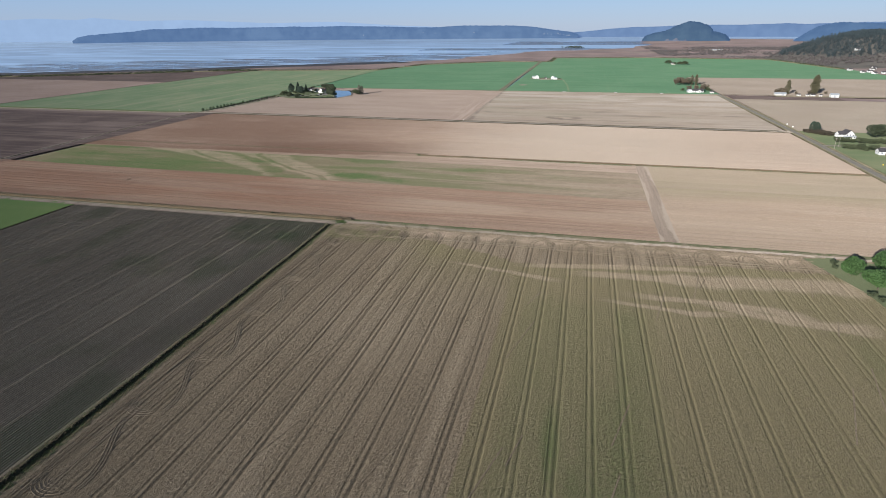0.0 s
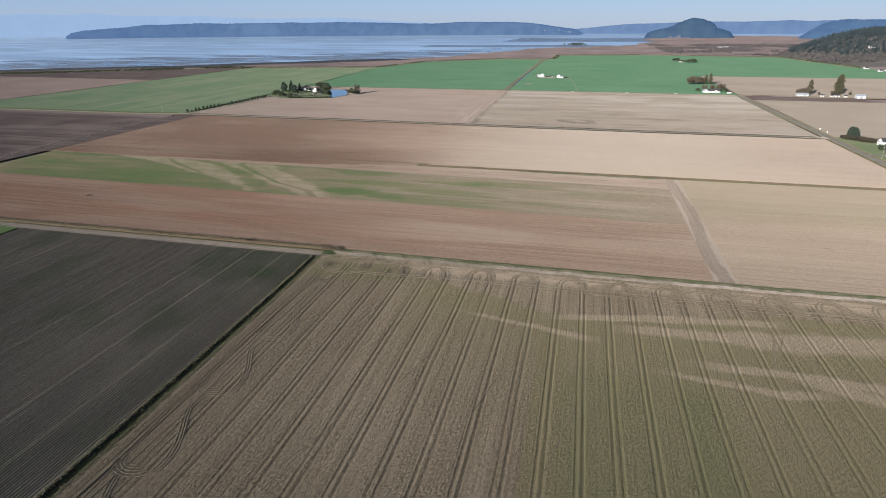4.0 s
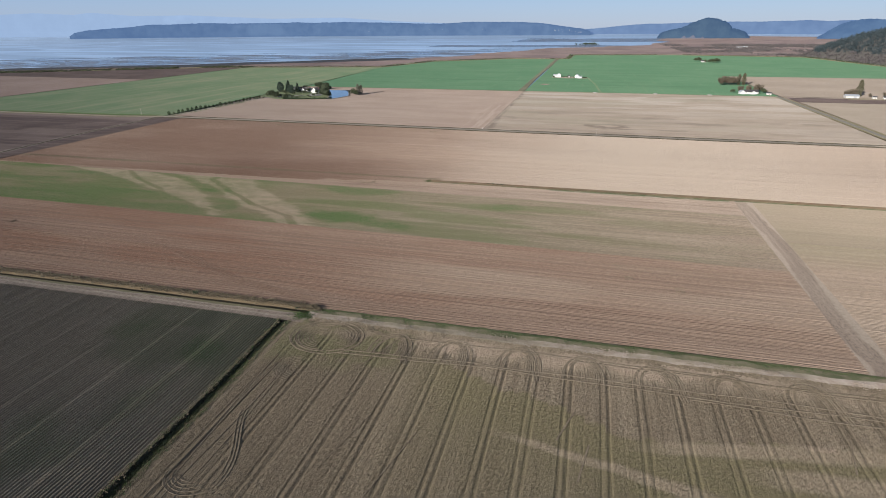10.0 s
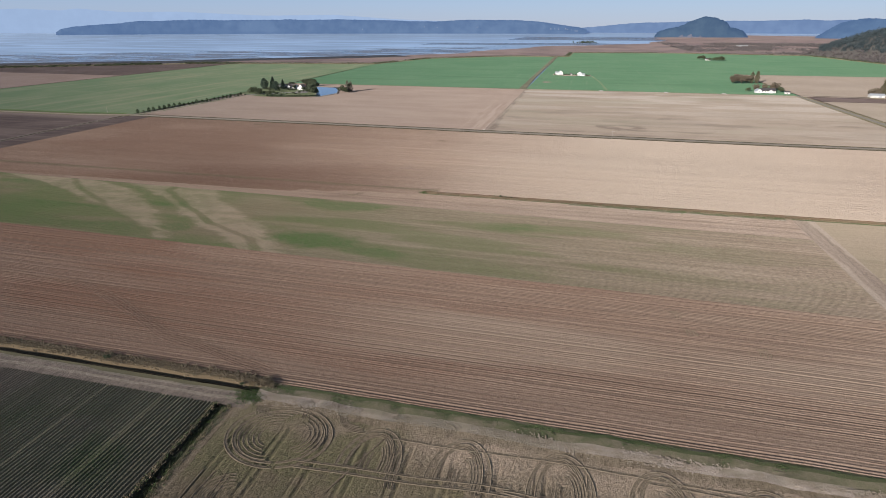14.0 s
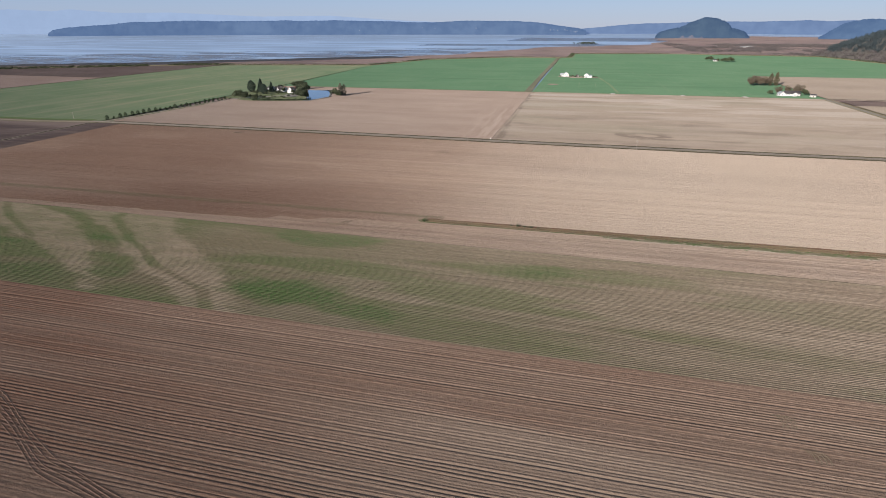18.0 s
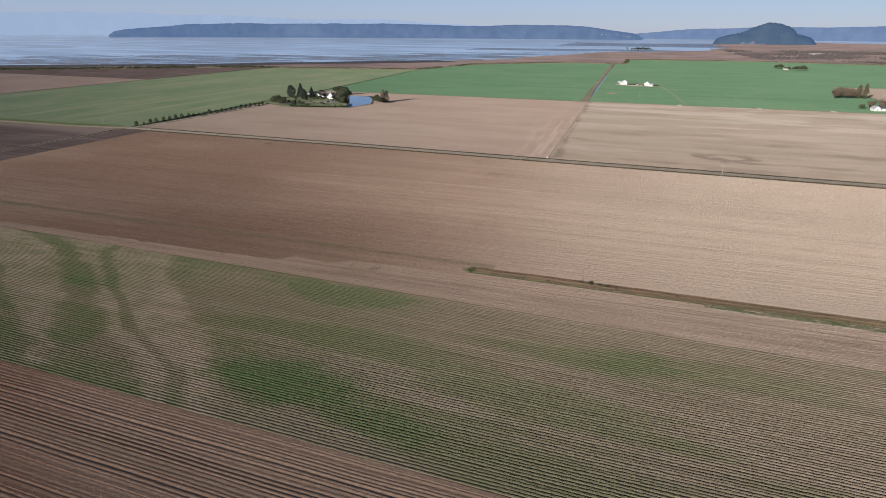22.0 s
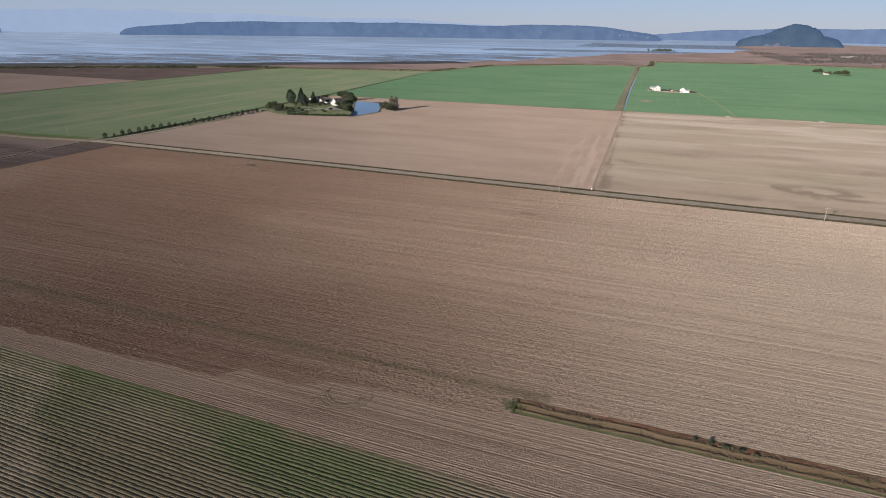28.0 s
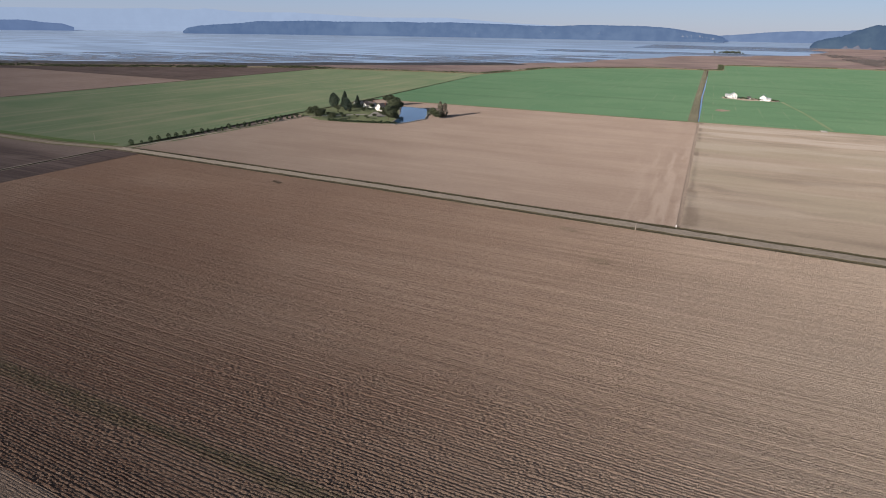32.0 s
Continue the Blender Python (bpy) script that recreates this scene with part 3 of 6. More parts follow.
def strip_cover(x, y):
    g = smooth(0.4, 0.66, fnoise(x * 0.35, y * 1.6, 20, 11)) * 0.5 + 0.28 + 0.2 * smooth(40, -40, x)
    g = g * np.where(x > 60, smooth(200, 50, x) * 0.8 + 0.2, 1.0)
    return np.clip(g, 0, 1) * (1 - wash(x, y))


# west darkening mixes damp soil with the dimmer light seen on that side
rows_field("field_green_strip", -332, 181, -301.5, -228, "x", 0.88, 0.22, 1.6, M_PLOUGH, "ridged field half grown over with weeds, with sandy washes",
           0.09, {"cover": strip_cover, "pale": wash, "lush": strip_lush, "damp_shade": lambda x, y: 0.75 * smooth(70, -120, x) * (0.6 + 0.5 * fnoise(x, y, 20, 15)) * (1 - 0.6 * wash(x, y))},
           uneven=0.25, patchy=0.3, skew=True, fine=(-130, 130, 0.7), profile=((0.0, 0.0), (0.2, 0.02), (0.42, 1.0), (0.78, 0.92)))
# darker westwards: damp ground plus painted loss of backscatter
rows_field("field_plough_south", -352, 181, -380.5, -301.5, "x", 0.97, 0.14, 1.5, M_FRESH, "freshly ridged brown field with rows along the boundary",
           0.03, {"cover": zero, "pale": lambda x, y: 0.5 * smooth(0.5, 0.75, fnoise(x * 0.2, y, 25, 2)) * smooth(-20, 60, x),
                  "damp_shade": lambda x, y: np.clip(0.6 * smooth(0.4, 0.7, fnoise(x * 0.25, y, 26, 14)) + 0.6, 0, 1) * (0.7 * smooth(230, 20, x) + 0.35 * smooth(20, -70, x))},
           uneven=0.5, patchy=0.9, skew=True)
rows_field("field_plough_east", 190, 346, -381, -270, "x", 0.97, 0.2, 2.0, M_PLOUGH, "pale ridged field east of the farm track", 0.03,
           {"cover": lambda x, y: 0.3 * smooth(-305, -272, y + 14 * (fnoise(x * 0.3, y, 20, 3) - 0.5)), "pale": lambda x, y: 0.3 + 0.4 * fnoise(x * 0.2, y, 25, 2), "damp_shade": lambda x, y: 0.35 * smooth(0.5, 0.7, fnoise(x * 0.1, y, 14, 12))})
one = lambda x, y: x * 0.0 + 1.0
flat_field("field_fallow_east", 190, 346, -270, -206, M_PLOUGH, "tan fallow strip beside the ditch", nx=120, ny=80, attrs={
    "cover": lambda x, y: 0.05 + 0.3 * fnoise(x * 0.3, y, 20, 3), "pale": lambda x, y: 0.3 + 0.5 * fnoise(x * 0.2, y, 14, 5), "damp_shade": lambda x, y: 0.25 * fnoise(x * 0.3, y, 18, 7), "crest": one})
def cross_edge(x, y):
    """1 on the loose pale soil beside the pressed track."""
    return smooth(2.6, 3.8, np.abs(x - 185.4 + 1.4 * np.sin(y * 0.05)) + 2.6 * (fnoise(x, y, 7, 5) - 0.5))


flat_field("farm_track_cross", 180.5, 190.5, -381, -206, M_CROSS, "bare dark machine track across the fields", z=-0.02, nx=40, ny=260, rough=0.2,
           category="track", attrs={"pale": cross_edge})
clod_edge = edge_line([(-345, -218), (-136, -217), (-72, -216.6), (-67, -211.5), (-52, -212.4), (-38, -207.4), (-9, -207.2), (1, -205.2)])
ragged = lambda x: clod_edge(x) + 1.6 * (vnoise(x, x * 0, 5, 3) - 0.5) * (x < 0)
# the western half is darkened for damp and for its dimmer light
rows_field("field_headland_strip", -345, 181, -228, -203, "x", 0.64, 0.09, 1.6, M_BIG, "smoothed bare headland with wheel lines", 0.06,
           {"cover": zero, "pale": lambda x, y: 0.15 + 0.4 * fnoise(x, y, 40, 3) * smooth(-110, 60, x), "damp_shade": lambda x, y: np.clip(0.7 * smooth(0.5, 0.7, fnoise(x * 0.1, y, 6, 5)) + 0.6 * smooth(40, -60, x), 0, 1)},
           high=lambda x: np.where(x < 1, ragged(x), -205.0), skew=True, patchy=0.9, fine=(-130, 60, 0.8))
near = lambda x: smooth(-200, -150, x) * smooth(85, 45, x)
# dark west and pale east also paint the sun's backscatter across the field
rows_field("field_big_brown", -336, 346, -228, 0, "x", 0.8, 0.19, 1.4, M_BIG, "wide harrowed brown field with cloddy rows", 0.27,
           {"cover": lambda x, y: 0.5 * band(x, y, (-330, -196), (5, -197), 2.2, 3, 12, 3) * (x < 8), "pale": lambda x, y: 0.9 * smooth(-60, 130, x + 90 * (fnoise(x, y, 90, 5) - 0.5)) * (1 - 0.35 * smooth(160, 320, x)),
            "damp_shade": lambda x, y: np.clip(0.95 + 1.1 * (fnoise(x * 0.5, y, 50, 21) - 0.45), 0.5, 1) * np.maximum(smooth(30, -200, x + 40 * (fnoise(x, y, 70, 23) - 0.5)), 1.1 * smooth(-110, -185, y) * smooth(75, -110, x))},
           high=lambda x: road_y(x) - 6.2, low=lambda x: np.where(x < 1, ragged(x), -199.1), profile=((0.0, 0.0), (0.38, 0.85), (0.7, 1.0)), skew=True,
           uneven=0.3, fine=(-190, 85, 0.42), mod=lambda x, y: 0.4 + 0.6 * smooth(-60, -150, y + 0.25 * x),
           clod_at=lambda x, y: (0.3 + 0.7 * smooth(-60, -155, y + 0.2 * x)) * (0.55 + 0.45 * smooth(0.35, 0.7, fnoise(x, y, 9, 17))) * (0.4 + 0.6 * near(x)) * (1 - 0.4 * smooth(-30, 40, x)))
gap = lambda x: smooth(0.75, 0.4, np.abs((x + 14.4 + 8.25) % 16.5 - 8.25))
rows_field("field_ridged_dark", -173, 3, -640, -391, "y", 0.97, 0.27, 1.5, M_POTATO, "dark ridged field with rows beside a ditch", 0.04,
           {"cover": lambda x, y: 0.06 + 0.45 * smooth(0.46, 0.7, fnoise(x, y * 0.6, 20, 31)) + 0.45 * spot(x, y, -28, -415, 26, 14, 8), "pale": zero, "damp_shade": zero}, uneven=0.14, mod=lambda y, x: 1 - 0.45 * gap(x), high=lambda y: ditch_x(y) - 2.9,
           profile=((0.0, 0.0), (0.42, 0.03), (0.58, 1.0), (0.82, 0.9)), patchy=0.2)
flat_field("field_ridged_dark_far", -173, -0.5, -1400, -640, M_DARK, "dark field behind")
flat_field("field_meadow", -430, -175, -1400, -387, M_MEADOW, "bright green meadow beside the dark field")


corner_x = edge_line([(-1400, 262), (-560, 262), (-450, 259), (-425, 256), (-405, 249), (-389, 243)])


# stubble field with wheel lines
TRAM, TRAM0 = 9.51, 12.0


def tram_depth(x):
    u = (x - TRAM0 + TRAM / 2) % TRAM - TRAM / 2
    pair = smooth(0.55, 0.22, np.abs(np.abs(u) - 0.9))
    w = (x - TRAM0) % (TRAM / 3)
    return pair, smooth(0.36, 0.14, np.abs(w - 1.2)) * 0.75, np.floor((x - TRAM0) / (TRAM / 2)) * TRAM / 2 + TRAM0


olive_edge = edge_line([(20, -398), (45, -400), (61, -404), (78, -412), (95, -417), (108, -424), (135, -421), (165, -416), (200, -409), (262, -407)])


def streak(x, y, line, w0, w1, shift):
    """A pale wind-blown tongue of sand along a line, widening from w0 to w1."""
    xs = [p[0] for p in line]
    c = np.interp(x, xs, [p[1] for p in line]) + 2.5 * (fnoise(x, y, 13, shift) - 0.5)
    w = np.interp(x, (xs[0], xs[-1]), (w0, w1)) * (0.5 + 1.1 * fnoise(x, y * 0.3, 17, shift + 4))
    run = smooth(xs[0] - 6, xs[0] + 14, x) * smooth(xs[-1] + 6, xs[-1] - 12, x)
    return smooth(1.25, 0.55, np.abs(y - c) / w) * run


def stubble_field():
    x = np.arange(5.5, 262.01, 0.42)
    y = np.linspace(-640, -389.5, 430)
    X, Y = np.meshgrid(x, y, indexing="ij")
    X = np.minimum(np.maximum(X, ditch_x(Y) + 3.4), corner_x(Y))
    xw = X + 0.5 * (vnoise(X * 0 + np.round(X / TRAM), Y, 40, 3) - 0.5)
    pair, thin, lane = tram_depth(xw)
    head = smooth(-393, -398, Y)
    rng = np.random.RandomState(5)
    clod = 0.7 + 0.5 * smooth(0.35, 0.65, fnoise(X, Y, 11, 41))
    Z = -0.17 * pair * head - 0.06 * thin * head + 0.14 * clod * (rng.rand(*X.shape) - 0.5) * (1 - 0.75 * pair)
    east = smooth(118.0, 121.5, X + 1.2 * (fnoise(X, Y, 9, 6) - 0.5)) * smooth(-452, -470, Y)
    below = olive_edge(lane) - Y + 5 * (fnoise(X, Y, 7, 12) - 0.5)
    zone = smooth(-0.8, 1.2, below)
    fade = np.where(X < 112, np.exp(-np.clip(below - 12, 0, 300) / 28) * 0.95 * smooth(40, 72, X), 1.0)
    fade = np.maximum(fade, smooth(100, 118, X) * smooth(-470, -452, Y))
    cover = zone * fade * (0.8 + 0.4 * fnoise(X, Y, 26, 7)).clip(0, 1)
    cover = np.maximum(cover, east * (0.4 + 0.4 * fnoise(X, Y * 0.4, 22, 9)))
    pale = 0.8 * smooth(-402, -394, Y + 8 * (fnoise(X, Y, 14, 8) - 0.5)) * (0.45 + 0.75 * smooth(0.38, 0.6, fnoise(X * 0.5, Y, 8, 33)))
    weeds = smooth(62, 40, X + 10 * (fnoise(X, Y, 12, 29) - 0.5)) * smooth(-418, -408, Y) * smooth(0.36, 0.56, fnoise(X * 0.7, Y, 9, 43))
    cover = np.maximum(cover, 0.6 * weeds)
    pale = pale * (1 - 0.7 * weeds)
    for k, (line, w0, w1) in enumerate((([(80, -430), (104, -435), (134, -441)], 1.0, 1.6), ([(136, -431), (192, -428), (237, -423), (262, -424)], 2.2, 6.0),
                                        ([(160, -449), (189, -449), (213, -451), (232, -459)], 2.0, 3.0), ([(186, -448), (217, -459), (250, -461)], 2.2, 3.4),
                                        ([(148, -455), (184, -460), (200, -458)], 1.2, 1.8), ([(112, -428), (150, -421), (200, -414)], 1.4, 2.6))):
        pale = np.maximum(pale, 0.85 * streak(X, Y, line, 1.35 * w0, 1.4 * w1, 3 * k))
    lush = east * smooth(178, 135, X) * (0.25 + 0.75 * smooth(0.35, 0.62, fnoise(X * 1.6, Y * 0.3, 20, 27)))
    lush = np.maximum(lush, east * 0.3 * smooth(0.45, 0.7, fnoise(X, Y * 0.4, 24, 37)))
    # wheel lines are pressed soil; darkening towards the ditch paints weaker backscatter
    damp_shade = np.clip(np.maximum(pair * head * 0.85 + 0.45 * thin * head, 0.75 * smooth(75, 5, X + 14 * (fnoise(X, Y, 30, 3) - 0.5))), 0, 1)
    lush = np.maximum(lush, 0.3 * weeds)
    damp_shade = np.maximum(damp_shade, 0.75 * zone * fade * (X < 119) * (0.5 + 0.6 * fnoise(X, Y, 14, 19)))
    me = grid_mesh("field_stubble", X, Y, Z, M_STUBBLE, {"cover": cover * (1 - 0.75 * pale), "pale": pale, "damp_shade": damp_shade, "lush": lush * (1 - pale)})
    structure("field_stubble", me, "sown field with paired wheel lines and olive patches", "field")


stubble_field()
flat_field("field_stubble_far", 9, 262, -1400, -640, M_STUBBLE, "sown field behind", attrs={"cover": lambda x, y: 0.4 + 0 * x, "pale": zero, "damp_shade": zero})

# fields beyond the road
def swirl(x, y):
    """Branching dark harrow stain with paler sand round it."""
    wx, wy = x + 26 * (fnoise(x, y, 40, 51) - 0.5), y + 22 * (fnoise(x, y, 36, 61) - 0.5)
    return smooth(0.56, 0.66, fnoise(wx * 0.28, wy, 13, 71))


def stain(x, y):
    """A dark ragged ring where water stood, with a tail."""
    d = np.hypot((x - 116) / 19, (y - 43) / 15) + 0.8 * (fnoise(x, y, 9, 5) - 0.5)
    ring = smooth(0.42, 0.12, np.abs(d - 0.8)) * (0.35 + 0.9 * smooth(0.35, 0.6, fnoise(x * 0.6, y, 12, 25)))
    return np.maximum(ring, 0.7 * spot(x, y, 133, 27, 15, 5, 5))


def tan_pale(x, y):
    g = 0.75 * smooth(0.45, 0.68, fnoise(x * 0.2, y, 15, 9)) * (0.35 + 0.65 * smooth(120, 230, y))
    for cx, cy, rx, ry in ((182, 318, 12, 5), (166, 296, 9, 8), (204, 248, 16, 7)):
        g = np.maximum(g, 0.8 * spot(x, y, cx, cy, rx, ry, 3))
    return g * (1 - stain(x, y).clip(0, 1))


tan_attrs = {"cover": lambda x, y: 0.5 * smooth(0.5, 0.68, fnoise(x * 0.4, y, 50, 4)), "pale": tan_pale,
             "damp_shade": lambda x, y: np.clip(stain(x, y) + 0.35 * swirl(x, y) + 0.75 * band(x, y, (3, 0), (2, 330), 1.6, 3, 20, 3) + 0.6 * spot(x, y, 5, 22, 4, 22, 9) + 0.3 * smooth(0.52, 0.66, fnoise(x * 0.25, y * 1.5, 24, 45)) * smooth(200, 90, y), 0, 1)}
scuffs = lambda x, y: smooth(-42, -8, x + 0.045 * (y - 40) * 0.8) * smooth(0.5, 0.6, fnoise(x * 2.2, y * 0.12, 7, 15)) * smooth(300, 120, y)
flat_field("field_tan_west", -356, -1.2, 0, 343, M_TANWEST, "bare tan field round a farmstead", low=lambda x: road_y(x) + 6.5, nx=300, ny=150,
           attrs={"cover": zero, "pale": lambda x, y: np.maximum(0.2 * smooth(0.4, 0.7, fnoise(x * 0.25, y, 20, 9)), 0.6 * scuffs(x, y)),
                  "damp_shade": lambda x, y: 0.15 + 0.22 * smooth(0.45, 0.7, fnoise(x * 0.3, y, 22, 2)) + 0.3 * band(x, y, (-11, 0), (-9, 340), 6, 8, 14, 3) * fnoise(x * 4, y, 12, 5)})
flat_field("field_tan_east", 0.9, 345, 0, 345, M_TAN, "bare pale field with swirled harrow marks", low=lambda x: road_y(x) + 6.5, nx=170, ny=170, attrs=tan_attrs)
flat_field("field_path_strip", -1.2, 0.9, -2, 344, M_PATH, "narrow brown farm path between two fields", nx=6, ny=60, z=-0.1, category="track")
shore_w = edge_line([(-760, 640), (-720, 735), (-402, 800), (-341, 1050), (-133, 1225), (-16, 1230)])
flat_field("field_wheat_west", -372, -10.5, 345, 1000, M_GREEN, "bright green winter wheat field", high=shore_w, left=edge_line([(345, -366), (740, -394), (1300, -400)]))
flat_field("field_wheat_path", -10.5, -3, 346, 1220, M_WEEDY, "brown farm path with a ditch through green wheat", category="track", nx=6)
flat_field("field_wheat_east", 0, 352, 348, 1480, M_GREEN, "bright green winter wheat round a small farm", high=edge_line([(0, 1240), (20, 1260), (30, 1480), (352, 1540)]))
flat_field("field_wheat_far", 352, 780, 690, 1500, M_GREEN, "green wheat field beyond the bare field", high=edge_line([(352, 1540), (720, 1450), (765, 1000), (780, 980)]))
flat_field("field_pasture", -728, -368, -2, 730, M_PASTURE, "pale green pasture with mowing streaks", low=lambda x: road_y(x) + 6, high=shore_w,
           right=edge_line([(-10, -367), (345, -370), (740, -396)]))
flat_field("field_brown_west", -1500, -732, -10, 400, M_BROWN, "bare brown field near the shore", high=edge_line([(-1500, 300), (-1150, 410), (-732, 400)]))
flat_field("field_dark_shore", -1500, -732, 400, 700, M_DARK, "dark ploughed field along the dike", low=edge_line([(-1500, 304), (-1150, 414), (-732, 404)]),
           high=edge_line([(-1500, 330), (-1150, 480), (-800, 715), (-732, 735)]))
flat_field("field_dark_west", -1500, -369, -700, -16, M_DARK, "dark ploughed field west of a ditch", nx=160, ny=90, attrs={"pale": lambda x, y: np.clip(smooth(-46, -16, y + 0.04 * (x + 370) + 26 * (fnoise(x * 0.3, y, 30, 3) - 0.5)) + 0.4 * smooth(0.6, 0.68, fnoise(x * 0.12, y, 16, 7)), 0, 0.75)}, high=lambda x: road_y(x) - 5, right=edge_line([(-700, -330), (-295, -352), (-100, -368), (0, -369)]))
flat_field("field_wedge_west", -364, -337, -378, -6, M_DARK, "dark brown strip beside a ditch", left=edge_line([(-378, -346), (-295, -349), (-100, -363), (0, -364)]),
           right=edge_line([(-378, -345), (-300, -340), (-125, -336), (0, -337)]), nx=8)
flat_field("field_meadow_far", -1500, -430, -1400, -700, M_PASTURE, "meadow behind")
flat_field("field_tan_roadside", 359, 790, -4, 286, M_TAN, "bare tan field east of the road", attrs={"cover": lambda x, y: 0.5 * fnoise(x, y, 60, 3), "pale": zero, "damp_shade": lambda x, y: 0.3 * fnoise(x, y, 50, 4)})
flat_field("field_dark_strip", 359, 512, 288, 330, M_DARK, "narrow dark brown ploughed strip")
flat_field("field_tan_far", 354, 780, 348, 688, M_TAN, "bare tan field behind the barns", attrs={"cover": zero, "pale": zero, "damp_shade": lambda x, y: 0.4 * fnoise(x, y, 70, 5)})
flat_field("farmyard_barns", 430, 700, 331, 347, M_VERGE, "weedy ground round the barns")
flat_field("garden_east", 359, 700, -330, -5, M_LAWN, "lawns and gardens beside the road")
flat_field("garden_south", 254, 345, -1400, -386.5, M_LAWN, "garden ground beside the sown field", left=corner_x, ny=120)
flat_field("field_east_behind", 359, 900, -1400, -331, M_PASTURE, "meadow behind")

# ---- roads, verges, ditches ----


def strip(name, line, offs, heights, mats, label, category="road", step=6.0, wob=0.0):
    """A long strip with the given cross section (offsets to the right of the line, heights) along a line; mats: one for each band."""
    pts = [np.array(p, float) for p in line]
    dense = []
    for a, b in zip(pts, pts[1:]):
        n = max(1, int(np.hypot(*(b - a)) / step))
        dense += [a + (b - a) * i / n for i in range(n)]
    dense.append(pts[-1])
    d = np.array(dense)
    tan = np.gradient(d, axis=0)
    tan /= np.hypot(tan[:, 0], tan[:, 1])[:, None]
    right = np.stack([tan[:, 1], -tan[:, 0]], 1)
    X = d[:, 0][:, None] + right[:, 0][:, None] * np.array(offs)
    Y = d[:, 1][:, None] + right[:, 1][:, None] * np.array(offs)
    Z = np.broadcast_to(np.array(heights, float), X.shape).copy()
    if wob:
        inner = slice(1, -1)
        X[:, inner] += wob * (vnoise(X[:, inner], Y[:, inner], 5, 3) - 0.5)
        Y[:, inner] += wob * (vnoise(X[:, inner], Y[:, inner], 5, 8) - 0.5)
        Z[:, inner] += 0.3 * wob * (vnoise(X[:, inner], Y[:, inner], 3, 5) - 0.5)
    me = grid_mesh(name, X, Y, Z, mats[0])
    for m in mats[1:]:
        me.materials.append(m)
    cols = len(offs) - 1
    me.polygons.foreach_set("material_index", np.tile(np.arange(cols), len(d) - 1).astype(np.int32))
    return structure(name, me, label, category)


ROAD = [(x, float(road_y(x))) for x in (-364, -160, 0, 180, 346)]
strip("road_lane", ROAD, (-7.2, -5.5, -4.9, -4.3, -3.4, 3.2, 3.9, 4.5, 5.1, 6.6), (0, 0.02, -0.9, -0.8, 0.12, 0.14, 0.05, -0.35, -0.25, 0),
      (M_RANK, M_BANK, M_BANK, M_RANK, M_ASPHALT, M_RANK, M_BANK, M_RANK, M_VERGE), "narrow grey lane between shallow ditches", step=3.0, wob=0.9)
strip("road_gravel", [(-364, 0), (-420, -9), (-760, -12), (-1500, -14)], (-6, -3, -2.6, 2.6, 3, 6), (0, -0.2, 0.1, 0.1, -0.2, 0),
      (M_VERGE, M_VERGE, M_TRACK, M_VERGE, M_VERGE), "pale gravel lane past the pasture", wob=0.5)
strip("road_main", [(352, -1400), (352, -203), (353, -13), (351, 160), (349, 348)], (-6.5, -5.4, -4.4, -3.0, -2.8, 2.8, 3.0, 4.2, 5.2, 6.5), (0, -0.5, -0.1, 0.05, 0.12, 0.12, 0.05, -0.1, -0.5, 0),
      (M_RANK, M_RANK, M_VERGE, M_VERGE, M_ROADTOP, M_VERGE, M_PATCHY, M_RANK, M_VERGE), "grey country road with grass verges", step=4.0, wob=0.9)
polygon("lane_junction", [(326, -15.4), (338, -16.6), (349.6, -20.5), (349.6, -5.5), (338, -9.6), (326, -10.8)], 0.17, M_TRACK, "pale worn junction of the lane and the road", "road")
strip("ditch_dark_field", [(x, y) for y, x in DITCH], (-3.0, -2.4, -1.5, -0.2, 0.7, 1.5, 3.7), (0.0, 0.06, -1.9, -1.9, 0.1, 0.06, -0.05),
      (M_VERGE, M_DITCH, M_DITCH, M_DITCH, M_VERGE, M_STUBBLE), "deep dark ditch with grassy banks between two fields", "ditch", 2.5, 0.4)
M_DOCK = sward("red_dock", (0.1, 0.05, 0.034), (0.15, 0.085, 0.055), (0.18, 0.14, 0.09), "x", 0.6, 4.0, 0.2)
strip("ditch_middle", [(0, -202.5), (60, -203), (120, -203), (346, -203.5)], (-4.3, -3.4, -2.5, -1.6, -0.8, 0.2, 0.8, 1.5, 2.6), (-0.12, 0.06, -0.12, 0.14, 0.1, -0.25, 0.1, 0.08, -0.05),
      (M_VERGE, M_DOCK, M_DOCK, M_REED, M_OLDREED, M_REED, M_REED, M_BANKGRASS), "shallow ditch with dry reeds", "ditch", 2.0, 0.9)
strip("verge_ditch", [(78, -206.3), (130, -206.6), (178, -206.8)], (-1.8, -1.0, 0, 1.2, 2.0), (0.02, 0.1, 0.12, 0.1, 0.02), (M_VERGE, M_PATCHY, M_PATCHY, M_TRACK),
      "narrow green grass verge beside the ditch", "verge", 2.5, 0.9)
strip("ditch_west", [(-346, -378), (-350, -295), (-365.5, -100), (-366.5, -8)], (-3.2, -1.4, -0.4, 0.4, 1.2, 2.2), (0, 0.1, -0.9, -0.9, 0.1, 0),
      (M_TRACK, M_BANK, M_BANK, M_BANK, M_TRACK), "narrow ditch with bare pale banks", "ditch", 3, 0.8)
strip("hedgerow_bank", [(-430, -382), (8, -382)], (-3.6, -1.6, 0.2, 0.8, 1.6, 2.4), (0, 0.25, 0.35, -0.9, -0.9, 0.1), (M_REED, M_REED, M_REED, M_BANK, M_BANK),
      "bank of dry reeds along a small ditch", "ditch", 2.0, 1.0)
